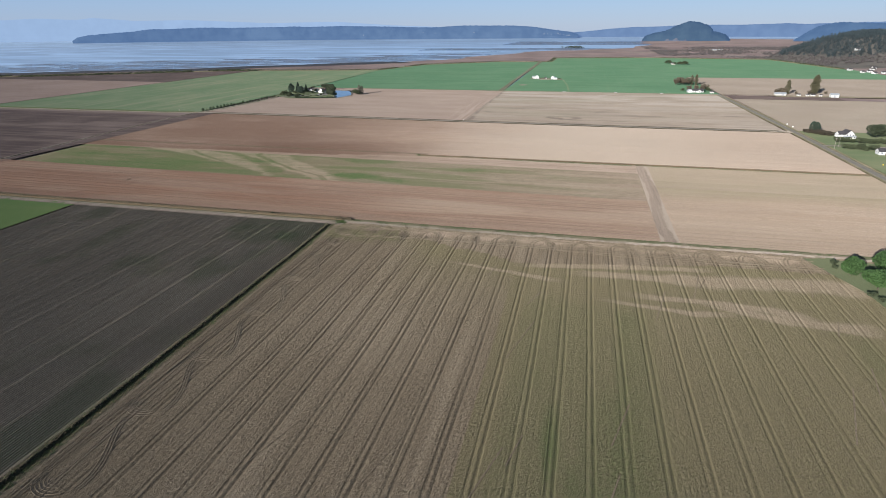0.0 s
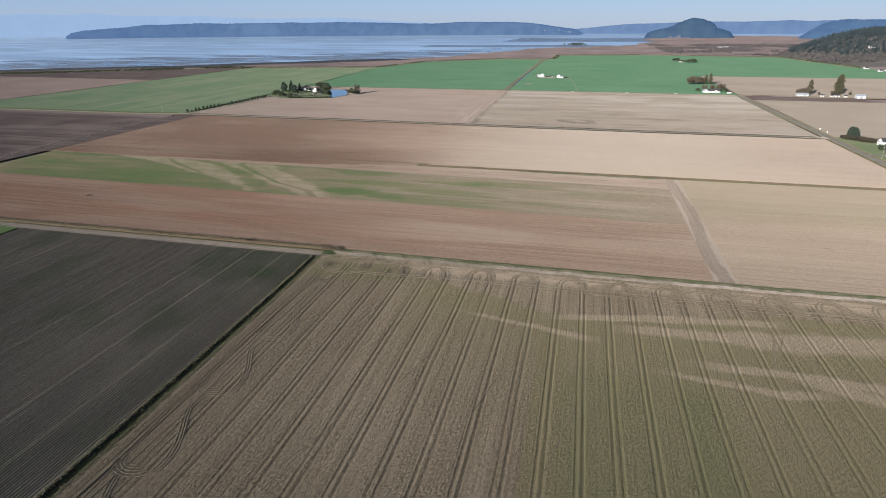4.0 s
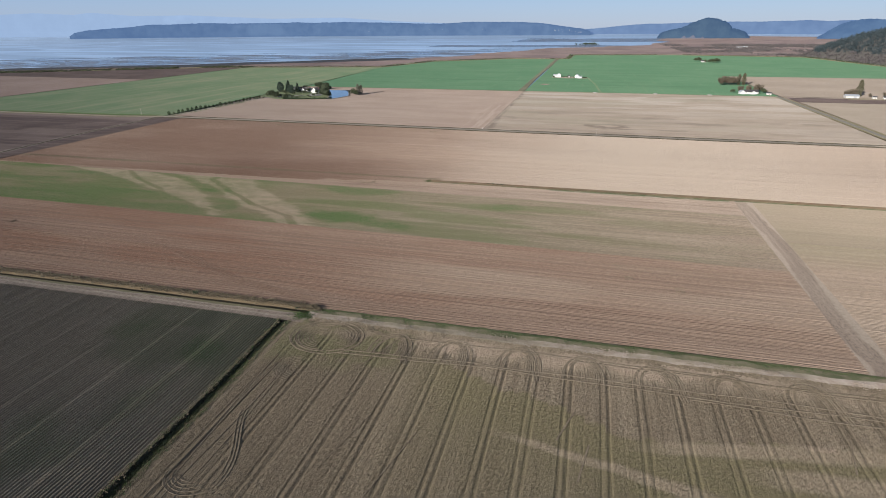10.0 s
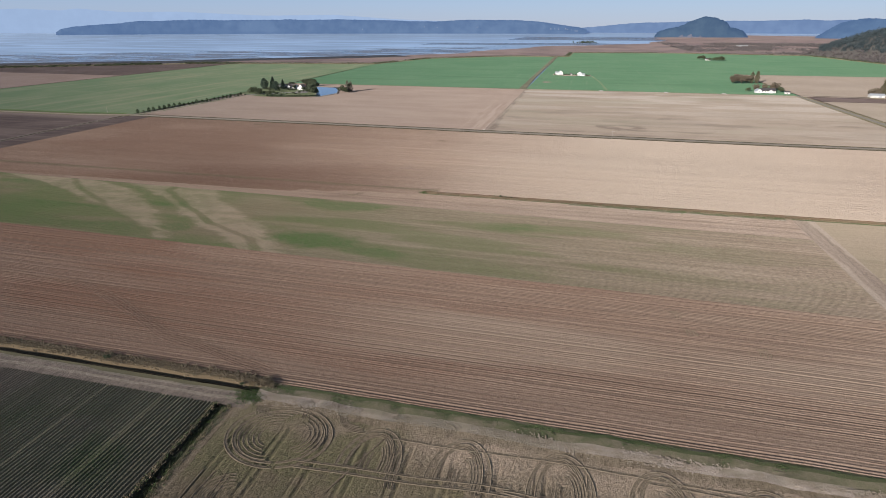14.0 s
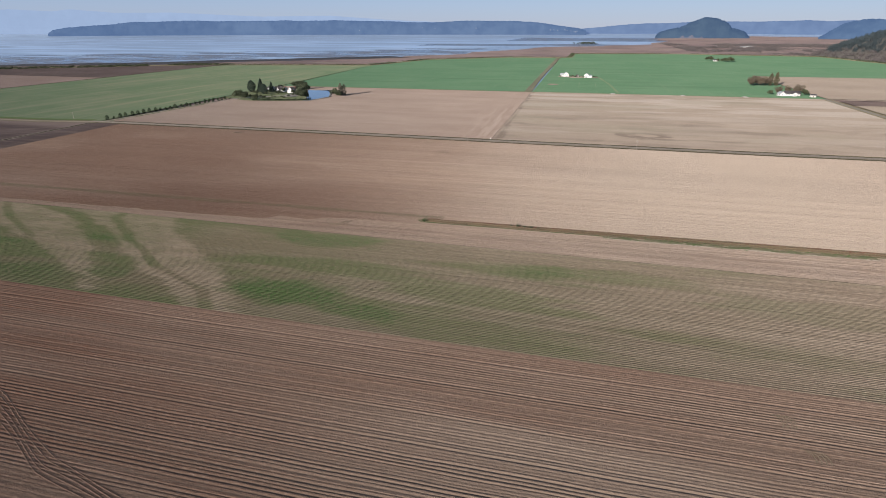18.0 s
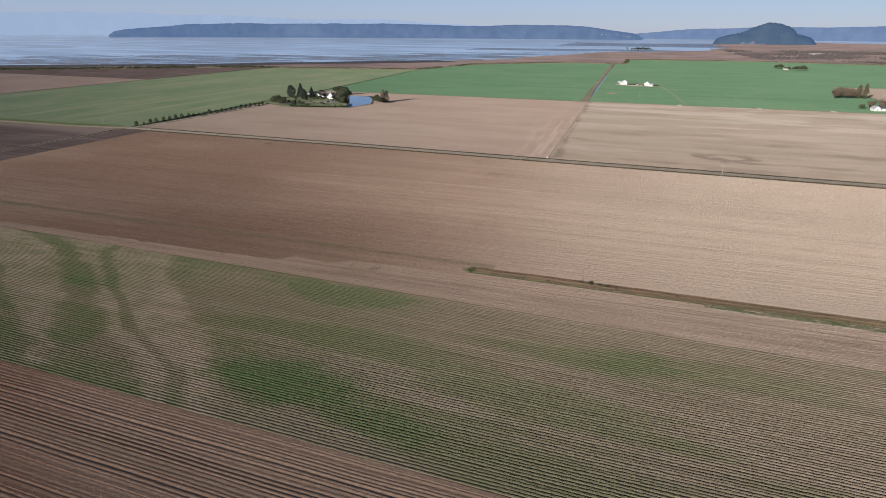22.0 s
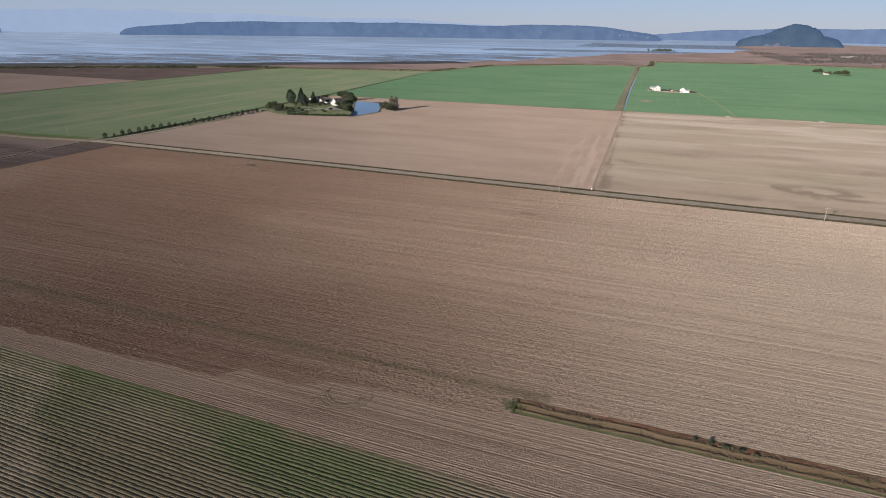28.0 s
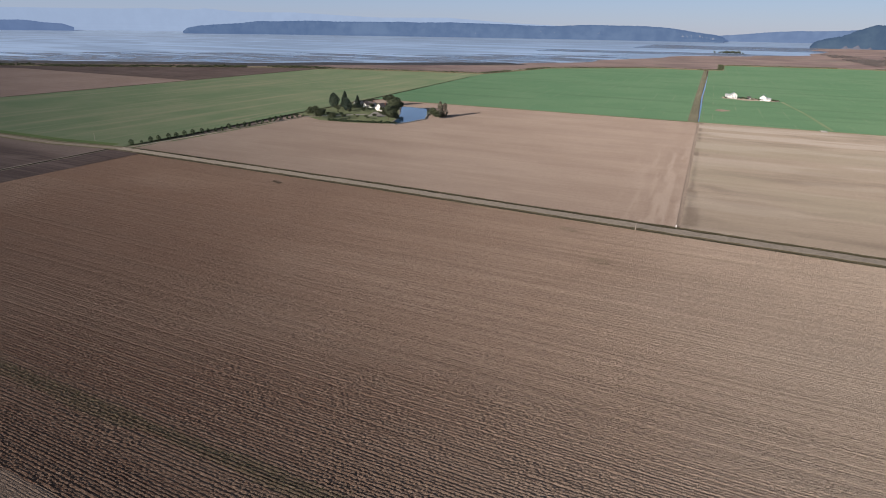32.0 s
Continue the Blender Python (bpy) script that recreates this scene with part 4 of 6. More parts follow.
strip("farm_track_south", [(-430, -387.2), (2, -387.6), (9, -388)], (-2.8, -1.6, -0.6, 0.6, 1.6, 3.6), (0.1, 0.03, 0.08, 0.08, 0.03, 0.0), (M_VERGE, M_TRACK, M_PATH, M_TRACK, M_PATH),
      "pale farm track with a grassy middle", "track", 3, 0.8)
strip("verge_south", [(8, -383.8), (120, -384.6), (246, -383.8), (346, -384.2)], (-4.4, -3.2, -2.0, -0.7, 0.5, 2.0, 3.4, 6.0), (-0.2, 0.06, 0.1, 0.1, 0.06, 0.05, 0.05, 0.0), (M_PATCHY, M_BANKGRASS, M_PATCHY, M_PATCHY, M_WORN, M_WORN, M_STUBBLE),
      "green grass verge with a pale worn edge", "verge", 2.5, 1.3)
strip("verge_pasture", [(-728, -4), (-600, -3.6), (-430, -1.5), (-376, 5)], (-6, -4.5, 0, 1.5), (0.03, 0.08, 0.08, 0.02), (M_MEADOW, M_MEADOW, M_BANKGRASS), "lush green edge of the pasture along the lane", "verge", 8, 0.8)
strip("lane_farmstead", [(-361, 4), (-357, 40), (-347, 178)], (-5, -2, -1.9, 1.9, 2, 4.5), (0, 0.0, 0.1, 0.1, 0.0, 0), (M_LAWN, M_LAWN, M_TRACK, M_LAWN, M_LAWN),
      "grassy farm lane lined with young trees", "lane", 5, 0.4)
strip("ditch_wheat", [(0.3, 350), (-2, 600), (2, 1235)], (-3.0, -1.2, -1.0, 1.0, 1.2, 3.0), (0, -0.3, -0.7, -0.7, -0.3, 0), (M_WEEDY, M_BANK, M_POND, M_BANK, M_VERGE),
      "straight water-filled ditch through the wheat", "ditch", 12)
strip("ditch_pasture", [(-367, 190), (-369, 345), (-396, 740)], (-2.4, -0.8, 0.8, 2.4), (0.03, -0.5, -0.5, 0.03), (M_VERGE, M_BANK, M_VERGE), "dark ditch line between pasture and wheat", "ditch", 12)
strip("ditch_shore_field", [(-1500, -6), (-730, -4), (-731, 400), (-733, 735)], (-2.4, -0.8, 0.8, 2.4), (0.03, -0.5, -0.5, 0.03), (M_VERGE, M_BANK, M_VERGE), "dark ditch between brown field and pasture", "ditch", 12)
strip("verge_wheat", [(-366, 344), (0, 346), (352, 346.5)], (-2, -0.5, 0.8, 2), (0.03, 0.1, -0.25, 0.03), (M_VERGE, M_LAWN, M_VERGE), "grass edge between bare field and wheat", "verge", 8, 0.6)
strip("road_barns", [(352, 341), (430, 340), (700, 339)], (-2.2, 0, 2.2), (0.06, 0.1, 0.06), (M_TRACK, M_TRACK), "gravel lane to the barns", "lane", 20)
strip("lane_gardens", [(354, -86), (420, -86), (700, -92)], (-2.4, 0, 2.4), (0.12, 0.16, 0.12), (M_ASPHALT, M_ASPHALT), "paved side lane between gardens", "lane", 10)
strip("farm_track_wheat", [(92, 590), (104, 480), (112, 352)], (-1.6, 0, 1.6), (0.16, 0.2, 0.16), (M_PASTURE, M_PASTURE), "faint grass track through the wheat", "track", 10)
polygon("bare_patch_wheat", [(14, 452), (22, 448), (30, 452), (31, 462), (24, 468), (15, 464)], 0.14, M_PATH, "small bare patch in the wheat", "patch", 4)
DIKE = [(-1500, 345), (-1150, 492), (-800, 728), (-720, 748), (-402, 815), (-341, 1062), (-133, 1238), (-4, 1243), (24, 1262), (28, 1492), (352, 1552), (720, 1462), (768, 1000)]
strip("dike", DIKE, (-9, -4, -2, 2, 4, 9), (-1.1, 0.6, 1.4, 1.4, 0.6, -0.05), (M_MARSH, M_VERGE, M_TRACK, M_VERGE, M_VERGE), "low grassy sea dike round the fields", "dike", 12, 1.0)

# ---- parts and plants ----


def bm_mesh(name, bm, mat):
    me = bpy.data.meshes.new(name)
    bm.normal_update()
    bm.to_mesh(me)
    bm.free()
    if mat:
        me.materials.append(mat)
    return me


def part(name, data, material, parent, label=""):
    """One mesh under a thing or under a part."""
    me = bm_mesh(name, data, material) if isinstance(data, bmesh.types.BMesh) else data
    ob = new(name, me)
    ob.parent = parent
    return tagged(ob, label)


def thing(name, label, category, m=None, group=""):
    ob = tagged(new(name), label, category, group)
    ob.empty_display_size = 0.2
    if m is not None:
        ob.matrix_world = m
    return ob


def box(bm, x0, x1, y0, y1, z0, z1):
    v = [bm.verts.new(p) for p in ((x0, y0, z0), (x1, y0, z0), (x1, y1, z0), (x0, y1, z0), (x0, y0, z1), (x1, y0, z1), (x1, y1, z1), (x0, y1, z1))]
    for f in ((0, 3, 2, 1), (4, 5, 6, 7), (0, 1, 5, 4), (1, 2, 6, 5), (2, 3, 7, 6), (3, 0, 4, 7)):
        bm.faces.new([v[i] for i in f])
    return bm


def boxes(*dims):
    bm = bmesh.new()
    for d in dims:
        box(bm, *d)
    return bm


def tube(bm, p, q, r0, r1, n=6):
    p, q = Vector(p), Vector(q)
    side = (q - p).normalized().orthogonal().normalized()
    up = (q - p).normalized().cross(side)
    rings = []
    for c, r in ((p, r0), (q, r1)):
        rings.append([bm.verts.new(c + (side * math.cos(a) + up * math.sin(a)) * r) for a in (2 * math.pi * i / n for i in range(n))])
    for i in range(n):
        bm.faces.new((rings[0][i], rings[0][(i + 1) % n], rings[1][(i + 1) % n], rings[1][i]))
    bm.faces.new(rings[1])
    return bm


M_BARK = plain("bark", (0.109, 0.084, 0.063), 0.9, 0.1, 0.3, 2.0)
M_CONIFER = leafy("conifer_leaf", (0.029, 0.045, 0.030), (0.049, 0.067, 0.042), 0.7)
M_BROAD = leafy("broad_leaf", (0.040, 0.052, 0.027), (0.074, 0.081, 0.039), 0.7)
M_BRIGHT = leafy("orchard_leaf", (0.042, 0.084, 0.021), (0.084, 0.143, 0.042))
M_AUTUMN = leafy("autumn_leaf", (0.097, 0.077, 0.050), (0.151, 0.118, 0.076), 0.8)
M_TWIG = leafy("bare_twigs", (0.1, 0.092, 0.06), (0.145, 0.13, 0.085))
M_YOUNG = leafy("young_leaf", (0.032, 0.05, 0.02), (0.058, 0.078, 0.034), 0.7)
M_POPLAR = leafy("poplar_leaf", (0.071, 0.067, 0.035), (0.122, 0.105, 0.055), 0.8)
M_RUSSET = leafy("russet_leaf", (0.05, 0.042, 0.027), (0.078, 0.06, 0.038), 0.8)
M_HEDGE = leafy("hedge_leaf", (0.046, 0.06, 0.028), (0.085, 0.09, 0.042))
M_BLADE = leafy("dry_blade", (0.126, 0.099, 0.059), (0.210, 0.164, 0.101))
M_RANKB = leafy("rank_blade", (0.05, 0.045, 0.024), (0.09, 0.076, 0.04))
M_OLIVEB = leafy("olive_blade", (0.085, 0.08, 0.04), (0.135, 0.12, 0.065))
M_GRASSB = leafy("grass_blade", (0.050, 0.084, 0.021), (0.101, 0.126, 0.042))


M_TWIGFAR = leafy("grey_twigs", (0.082, 0.07, 0.064), (0.122, 0.104, 0.094))
# blue-grey leaf colour carries the haze over the wooded hill
M_FOREST = leafy("forest_leaf", (0.036, 0.048, 0.05), (0.05, 0.064, 0.064), 0.85)


def leaves_mesh(name, P, size, mat, rng, flat=0.4):
    """Small bent leaf sprays at the places P."""
    n = len(P)
    d1 = rng.normal(size=(n, 3))
    d1 /= np.linalg.norm(d1, axis=1)[:, None]
    d2 = np.cross(d1, rng.normal(size=(n, 3)))
    d2 /= np.linalg.norm(d2, axis=1)[:, None]
    s = (size * (0.6 + 0.8 * rng.rand(n)))[:, None]
    d3 = np.cross(d1, d2) * s * flat * 0.5
    a, b, c, d = P - d1 * s * 0.5, P + d2 * s * 0.35 + d3, P + d1 * s * 0.5, P - d2 * s * 0.35 + d3
    V = np.stack([a, b, c, d], 1).reshape(-1, 3)
    i = np.arange(n)[:, None] * 4
    F = np.concatenate([i + [0, 1, 2], i + [0, 2, 3]])
    me = bpy.data.meshes.new(name)
    me.vertices.add(len(V))
    me.vertices.foreach_set("co", V.astype(np.float32).ravel())
    me.loops.add(F.size)
    me.loops.foreach_set("vertex_index", F.ravel().astype(np.int32))
    me.polygons.add(len(F))
    me.polygons.foreach_set("loop_start", np.arange(0, F.size, 3, dtype=np.int32))
    me.polygons.foreach_set("loop_total", np.full(len(F), 3, np.int32))
    me.update(calc_edges=True)
    me.materials.append(mat)
    return me


def crown_points(kind, h, r, n, rng):
    """Places of leaves: several uneven lobes for a broad crown, drooping tiers for a conifer, a column for a poplar."""
    if kind == "conifer":
        z = 0.06 + 0.94 * rng.rand(n) ** 1.35
        tier = np.abs((z * 11) % 1.0 - 0.35)
        rad = r * (1 - z) ** 0.8 * (0.8 + 0.35 * tier) * (0.55 + 0.45 * rng.rand(n) ** 0.4)
        a = rng.rand(n) * 2 * math.pi
        lop = 1 + 0.2 * np.sin(a * 3 + z * 9) + 0.12 * np.sin(a * 7 + 2)
        return np.stack([np.cos(a) * rad * lop, np.sin(a) * rad * lop, z * h - 0.05 * rad], 1)
    if kind == "oval":
        z = rng.rand(n)
        rad = r * np.sin(math.pi * np.clip(0.12 + z * 0.86, 0, 1)) ** 0.7 * (0.6 + 0.4 * rng.rand(n) ** 0.4)
        a = rng.rand(n) * 2 * math.pi
        lop = 1 + 0.14 * np.sin(a * 3 + z * 7) + 0.1 * np.sin(a * 8 + z * 15)
        return np.stack([np.cos(a) * rad * lop, np.sin(a) * rad * lop, (0.05 + 0.95 * z) * h], 1)
    if kind == "poplar":
        z = 0.04 + 0.96 * rng.rand(n)
        rad = r * np.sin(math.pi * np.clip(z * 0.9 + 0.1, 0, 1)) ** 0.55 * (0.45 + 0.55 * rng.rand(n) ** 0.5)
        a = rng.rand(n) * 2 * math.pi
        lop = 1 + 0.3 * np.sin(a * 2 + z * 14)
        return np.stack([np.cos(a) * rad * lop, np.sin(a) * rad * lop, z * h], 1)
    lobes = 9 if kind == "broad" else 6
    low = 0.42 if kind == "broad" else 0.35
    c = np.stack([(rng.rand(lobes) - 0.5) * 1.25 * r, (rng.rand(lobes) - 0.5) * 1.25 * r, h * (low + (0.86 - low) * rng.rand(lobes))], 1)
    rr = r * (0.38 + 0.25 * rng.rand(lobes))
    c[0], rr[0] = (0, 0, h * 0.6), r * 0.66
    k = rng.randint(lobes, size=n)
    d = rng.normal(size=(n, 3))
    d /= np.linalg.norm(d, axis=1)[:, None]
    p = c[k] + d * (rr[k] * (0.62 + 0.38 * rng.rand(n) ** 0.5))[:, None] * np.array([1, 1, 0.8])
    p[:, 2] = np.clip(p[:, 2], 0.05 * h + 0.1 * rng.rand(n) * h, h)
    return p


def tree(name, kind, h, r, n, size, mat, label, category, seed, bare=0.0):
    """A tapered trunk with limbs and a crown of many small sprays; returned standing at the origin."""
    rng = np.random.RandomState(seed)
    root = thing(name, label, category)
    bm = bmesh.new()
    th = h * (0.9 if kind in ("conifer", "poplar") else 0.55)
    thick = max(0.06, h * 0.022)
    lean = rng.normal(size=2) * 0.03 * h
    tube(bm, (0, 0, -0.3), (lean[0] * 0.4, lean[1] * 0.4, th * 0.5), thick, thick * 0.7)
    tube(bm, (lean[0] * 0.4, lean[1] * 0.4, th * 0.5), (lean[0], lean[1], th), thick * 0.7, thick * 0.2)
    part("trunk", bm, M_BARK, root)
    bm = bmesh.new()
    for i in range(7 if kind != "shrub" else 5):
        a, z = i * 2.4 + rng.rand(), th * (0.35 + 0.6 * rng.rand())
        reach = r * (0.75 if kind not in ("conifer", "poplar") else 0.6 * (1 - z / h))
        rise = reach * (0.7 if kind != "conifer" else -0.1)
        if kind == "poplar":
            rise = h * 0.12
        tube(bm, (lean[0] * z / th, lean[1] * z / th, z), (math.cos(a) * reach, math.sin(a) * reach, min(h * 0.95, z + rise)), thick * 0.4, thick * 0.1, 4)
    part("limbs", bm, M_BARK, root)
    P = crown_points(kind, h, r, n, rng)
    part("crown", leaves_mesh("crown", P, size, mat, rng), None, root)
    return root


def plant(proto, x, y, s=1.0, rz=0.0, label="", group="", z=0.0, sz=None):
    ob = copy_thing(proto, Matrix.Translation((x, y, z)) @ Matrix.Rotation(rz, 4, "Z") @ Matrix.Diagonal((s, s, sz or s, 1)))
    return tagged(ob, label, "", group)


def gone(proto):
    for o in (*proto.children_recursive, proto):
        bpy.data.objects.remove(o)


# ---- houses ----
M_WHITE = plain("white_paint", (0.64, 0.61, 0.54), 0.6, 0.4, 0.05, 0.8)
M_CREAM = plain("cream_siding", (0.521, 0.487, 0.420), 0.7, 0.3, 0.08, 0.8)
M_GREYWALL = plain("grey_siding", (0.302, 0.294, 0.286), 0.7, 0.3, 0.1, 0.8)
M_ROOF = plain("dark_shingles", (0.071, 0.063, 0.060), 0.85, 0.2, 0.25, 1.2)
M_ROOFBROWN = plain("brown_shingles", (0.085, 0.07, 0.062), 0.85, 0.2, 0.25, 1.2)
M_ROOFMETAL = plain("pale_metal_roof", (0.33, 0.33, 0.32), 0.45, 0.5, 0.08, 0.8)
M_TRIM = plain("white_trim", (0.655, 0.655, 0.638), 0.5, 0.4, 0.04)
M_DOOR = plain("brown_door", (0.118, 0.059, 0.038), 0.5, 0.4, 0.1)
M_BRICK = plain("chimney_brick", (0.218, 0.109, 0.076), 0.9, 0.1, 0.2, 3)
M_CONCRETE = plain("pale_concrete", (0.30, 0.275, 0.235), 0.9, 0.2, 0.12, 1.0)
M_STONE = plain("rim_stone", (0.185, 0.168, 0.143), 0.9, 0.2, 0.3, 1.5)
M_POLE = plain("weathered_pole", (0.302, 0.260, 0.210), 0.9, 0.1, 0.15, 2)
M_DRIVE = plain("gravel_drive", (0.27, 0.24, 0.2), 0.95, 0.1, 0.12, 0.6)
M_YELLOW = plain("yellow_sign", (0.605, 0.437, 0.042), 0.5, 0.4, 0.03)


def glass_mat():
    n = Net("window_glass", 0.08, 0.6)
    n.colour(n.mix(n.rand(), (0.02, 0.025, 0.03), (0.05, 0.06, 0.07)))
    return n.m


M_GLASS = glass_mat()


def window(parent, x, y, z, w, h, face):
    """A framed window with glass on the wall face (n, s, e, w)."""
    t, f = 0.06, 0.1
    across = face in "ns"
    sgn = {"s": -1, "n": 1, "e": 1, "w": -1}[face]

    def slab(u0, u1, z0, z1, d0, d1):
        a, b = sorted((sgn * d0, sgn * d1))
        return (x + u0, x + u1, y + a, y + b, z0, z1) if across else (x + a, x + b, y + u0, y + u1, z0, z1)
    ob = part("window", boxes(slab(-w / 2 - f, w / 2 + f, z - f, z, 0, t), slab(-w / 2 - f, w / 2 + f, z + h, z + h + f, 0, t),
                              slab(-w / 2 - f, -w / 2, z, z + h, 0, t), slab(w / 2, w / 2 + f, z, z + h, 0, t), slab(-0.03, 0.03, z, z + h, 0.005, t)), M_TRIM, parent)
    part("pane", boxes(slab(-w / 2, w / 2, z, z + h, 0.002, 0.02)), M_GLASS, ob)
    return ob


def block(root, x0, x1, y0, y1, h, rise, wall, roof, axis="x", over=0.5, wins=True):
    """One gabled volume: walls with gables, a roof of two thick slopes, windows on its long and short sides."""
    bm = bmesh.new()
    if axis == "x":
        m = (y0 + y1) / 2
        prof = [(y0, 0), (y1, 0), (y1, h), (m, h + rise), (y0, h)]
        ends = [[bm.verts.new((x, a, b)) for a, b in prof] for x in (x0, x1)]
    else:
        m = (x0 + x1) / 2
        prof = [(x0, 0), (x1, 0), (x1, h), (m, h + rise), (x0, h)]
        ends = [[bm.verts.new((a, y, b)) for a, b in prof] for y in (y0, y1)]
    for i in range(5):
        bm.faces.new((ends[0][i], ends[0][(i + 1) % 5], ends[1][(i + 1) % 5], ends[1][i]))
    bm.faces.new(ends[0])
    bm.faces.new(ends[1][::-1])
    bmesh.ops.recalc_face_normals(bm, faces=bm.faces)
    part("wall", bm, wall, root)
    half = ((y1 - y0) if axis == "x" else (x1 - x0)) / 2
    slope = rise / half
    t = 0.22
    for side in (-1, 1):
        bm = bmesh.new()
        out = half + over
        q = [(0.0, h + rise + 0.03), (out * side, h + rise - slope * out + 0.03), (out * side, h + rise - slope * out + 0.03 + t), (0.0, h + rise + 0.03 + t)]
        rings = []
        for e in ((x0 - over, x1 + over) if axis == "x" else (y0 - over, y1 + over)):
            rings.append([bm.verts.new((e, m + a, b) if axis == "x" else (m + a, e, b)) for a, b in q])
        for i in range(4):
            bm.faces.new((rings[0][i], rings[0][(i + 1) % 4], rings[1][(i + 1) % 4], rings[1][i]))
        bm.faces.new(rings[0])
        bm.faces.new(rings[1][::-1])
        bmesh.ops.recalc_face_normals(bm, faces=bm.faces)
        part("roof", bm, roof, root)
    if wins:
        floors = [0.9] if h < 4.2 else [0.9, 3.6]
        for z in floors:
            for face, a0, a1, fix in (("s", x0, x1, y0), ("n", x0, x1, y1), ("w", y0, y1, x0), ("e", y0, y1, x1)):
                n = max(1, int((a1 - a0) / 3.2))
                for i in range(n):
                    u = a0 + (a1 - a0) * (i + 0.5) / n
                    if face in "ns":
                        window(root, u, fix, z, 1.1, 1.3, face)
                    else:
                        window(root, fix, u, z, 1.1, 1.3, face)


def chimney(root, x, y, z0, z1):
    part("chimney", boxes((x - 0.4, x + 0.4, y - 0.4, y + 0.4, z0, z1), (x - 0.48, x + 0.48, y - 0.48, y + 0.48, z1 - 0.25, z1 - 0.05)), M_BRICK, root)


def front_door(root, x, y, w=1.0, h=2.1):
    d = part("door", boxes((x - w / 2, x + w / 2, y - 0.07, y + 0.02, 0.05, h)), M_DOOR, root)
    part("door_frame", boxes((x - w / 2 - 0.12, x - w / 2, y - 0.09, y + 0.02, 0, h + 0.12), (x + w / 2, x + w / 2 + 0.12, y - 0.09, y + 0.02, 0, h + 0.12),
                             (x - w / 2, x + w / 2, y - 0.09, y + 0.02, h, h + 0.12)), M_TRIM, d)


def big_door(root, x, y, w, h):
    d = part("garage_door", boxes((x - w / 2, x + w / 2, y - 0.08, y + 0.02, 0.02, h)), M_GREYWALL, root)
    for i in range(1, 4):
        part("rail", boxes((x - w / 2, x + w / 2, y - 0.11, y - 0.08, h * i / 4 - 0.04, h * i / 4 + 0.04)), M_TRIM, d)


# farmstead by the pond
HX = Matrix.Rotation(radians(-28), 4, "Z")
house = thing("farmhouse", "white gabled farmhouse with a dark roof beside a pond", "house", Matrix.Translation((-303, 258, 0)) @ HX)
block(house, -5, 5, -4.5, 4.5, 4.4, 3.3, M_WHITE, M_ROOF, "y")
block(house, -12, -5, -1.5, 5.5, 3.0, 2.6, M_WHITE, M_ROOF, "x")
front_door(house, 0, -4.5)
chimney(house, 2.5, 2.0, 5.4, 8.6)
house = thing("farmhouse_wing", "long low white house with a dark brown roof", "house", Matrix.Translation((-329, 277, 0)) @ HX)
block(house, -9, 9, -4, 4, 3.0, 2.8, M_WHITE, M_ROOFBROWN, "x")
block(house, -2, 5, -8, -4, 3.0, 2.2, M_WHITE, M_ROOFBROWN, "y")
front_door(house, -5, -4)
chimney(house, 5.5, 1.0, 4.5, 7.4)
house = thing("garage", "grey garage with a dark roof among conifers", "garage", Matrix.Translation((-352, 290, 0)) @ HX)
block(house, -6, 6, -3.5, 3.5, 2.7, 2.0, M_CREAM, M_ROOF, "x", wins=False)
big_door(house, -2.6, -3.5, 3.6, 2.3)
big_door(house, 2.6, -3.5, 3.6, 2.3)
window(house, 6, 0, 1.0, 1.0, 1.0, "e")

polygon("lawn_farmstead", [(-345, 186), (-322, 174), (-290, 176), (-248, 190), (-247, 200), (-262, 236), (-290, 290), (-318, 312), (-362, 306), (-364, 196)], 0.16, M_LAWN,
        "mown lawn round the farmstead", "lawn", thick=0.4)
polygon("drive_farmstead", [(-306, 246), (-296, 216), (-280, 222), (-288, 250)], 0.22, M_DRIVE, "pale gravel yard before the house", "drive", thick=0.1)
polygon("drive_lane", [(-348, 186), (-345, 182), (-304, 222), (-302, 230), (-306, 228)], 0.215, M_DRIVE, "gravel drive to the farmhouse", "drive", thick=0.1)
POND = [(-248, 187), (-243, 205), (-238.5, 228), (-252, 262), (-270, 297), (-302, 299), (-296, 284), (-276, 245), (-262, 212), (-254, 188)]
polygon("pond", POND, 0.24, M_POND, "blue farm pond with a stone rim", "pond", thick=0.3)

rim = thing("pond_rim", "low grey stone rim round the pond", "stone edging")
rng = np.random.RandomState(3)
stone = bmesh.new()
bmesh.ops.create_icosphere(stone, subdivisions=1, radius=0.5)
for v in stone.verts:
    v.co *= 0.8 + 0.4 * rng.rand()
stone_me = bm_mesh("stone", stone, M_STONE)
for (ax, ay), (bx, by) in zip(POND, POND[1:] + POND[:1]):
    n = int(math.hypot(bx - ax, by - ay) / 1.3)
    for i in range(n):
        o = part("stone", stone_me, None, rim)
        o.location = (ax + (bx - ax) * i / n + rng.rand() - 0.5, ay + (by - ay) * i / n + rng.rand() - 0.5, 0.2)
        o.scale = (1.3 + rng.rand(), 1.2 + rng.rand(), 0.9 + 0.6 * rng.rand())
        o.rotation_euler = (0, 0, rng.rand() * 6)

p_con = tree("conifer", "oval", 15, 5.2, 1700, 1.0, M_CONIFER, "dense dark green egg-shaped cypress on the lawn", "tree", 11)
p_con2 = tree("conifer", "conifer", 17, 6.2, 1700, 1.1, M_CONIFER, "tall dark green conifer beside the houses", "tree", 12)
p_broad = tree("broadleaf_tree", "broad", 14, 7.5, 1900, 1.25, M_BROAD, "large dark olive broadleaf tree", "tree", 13)
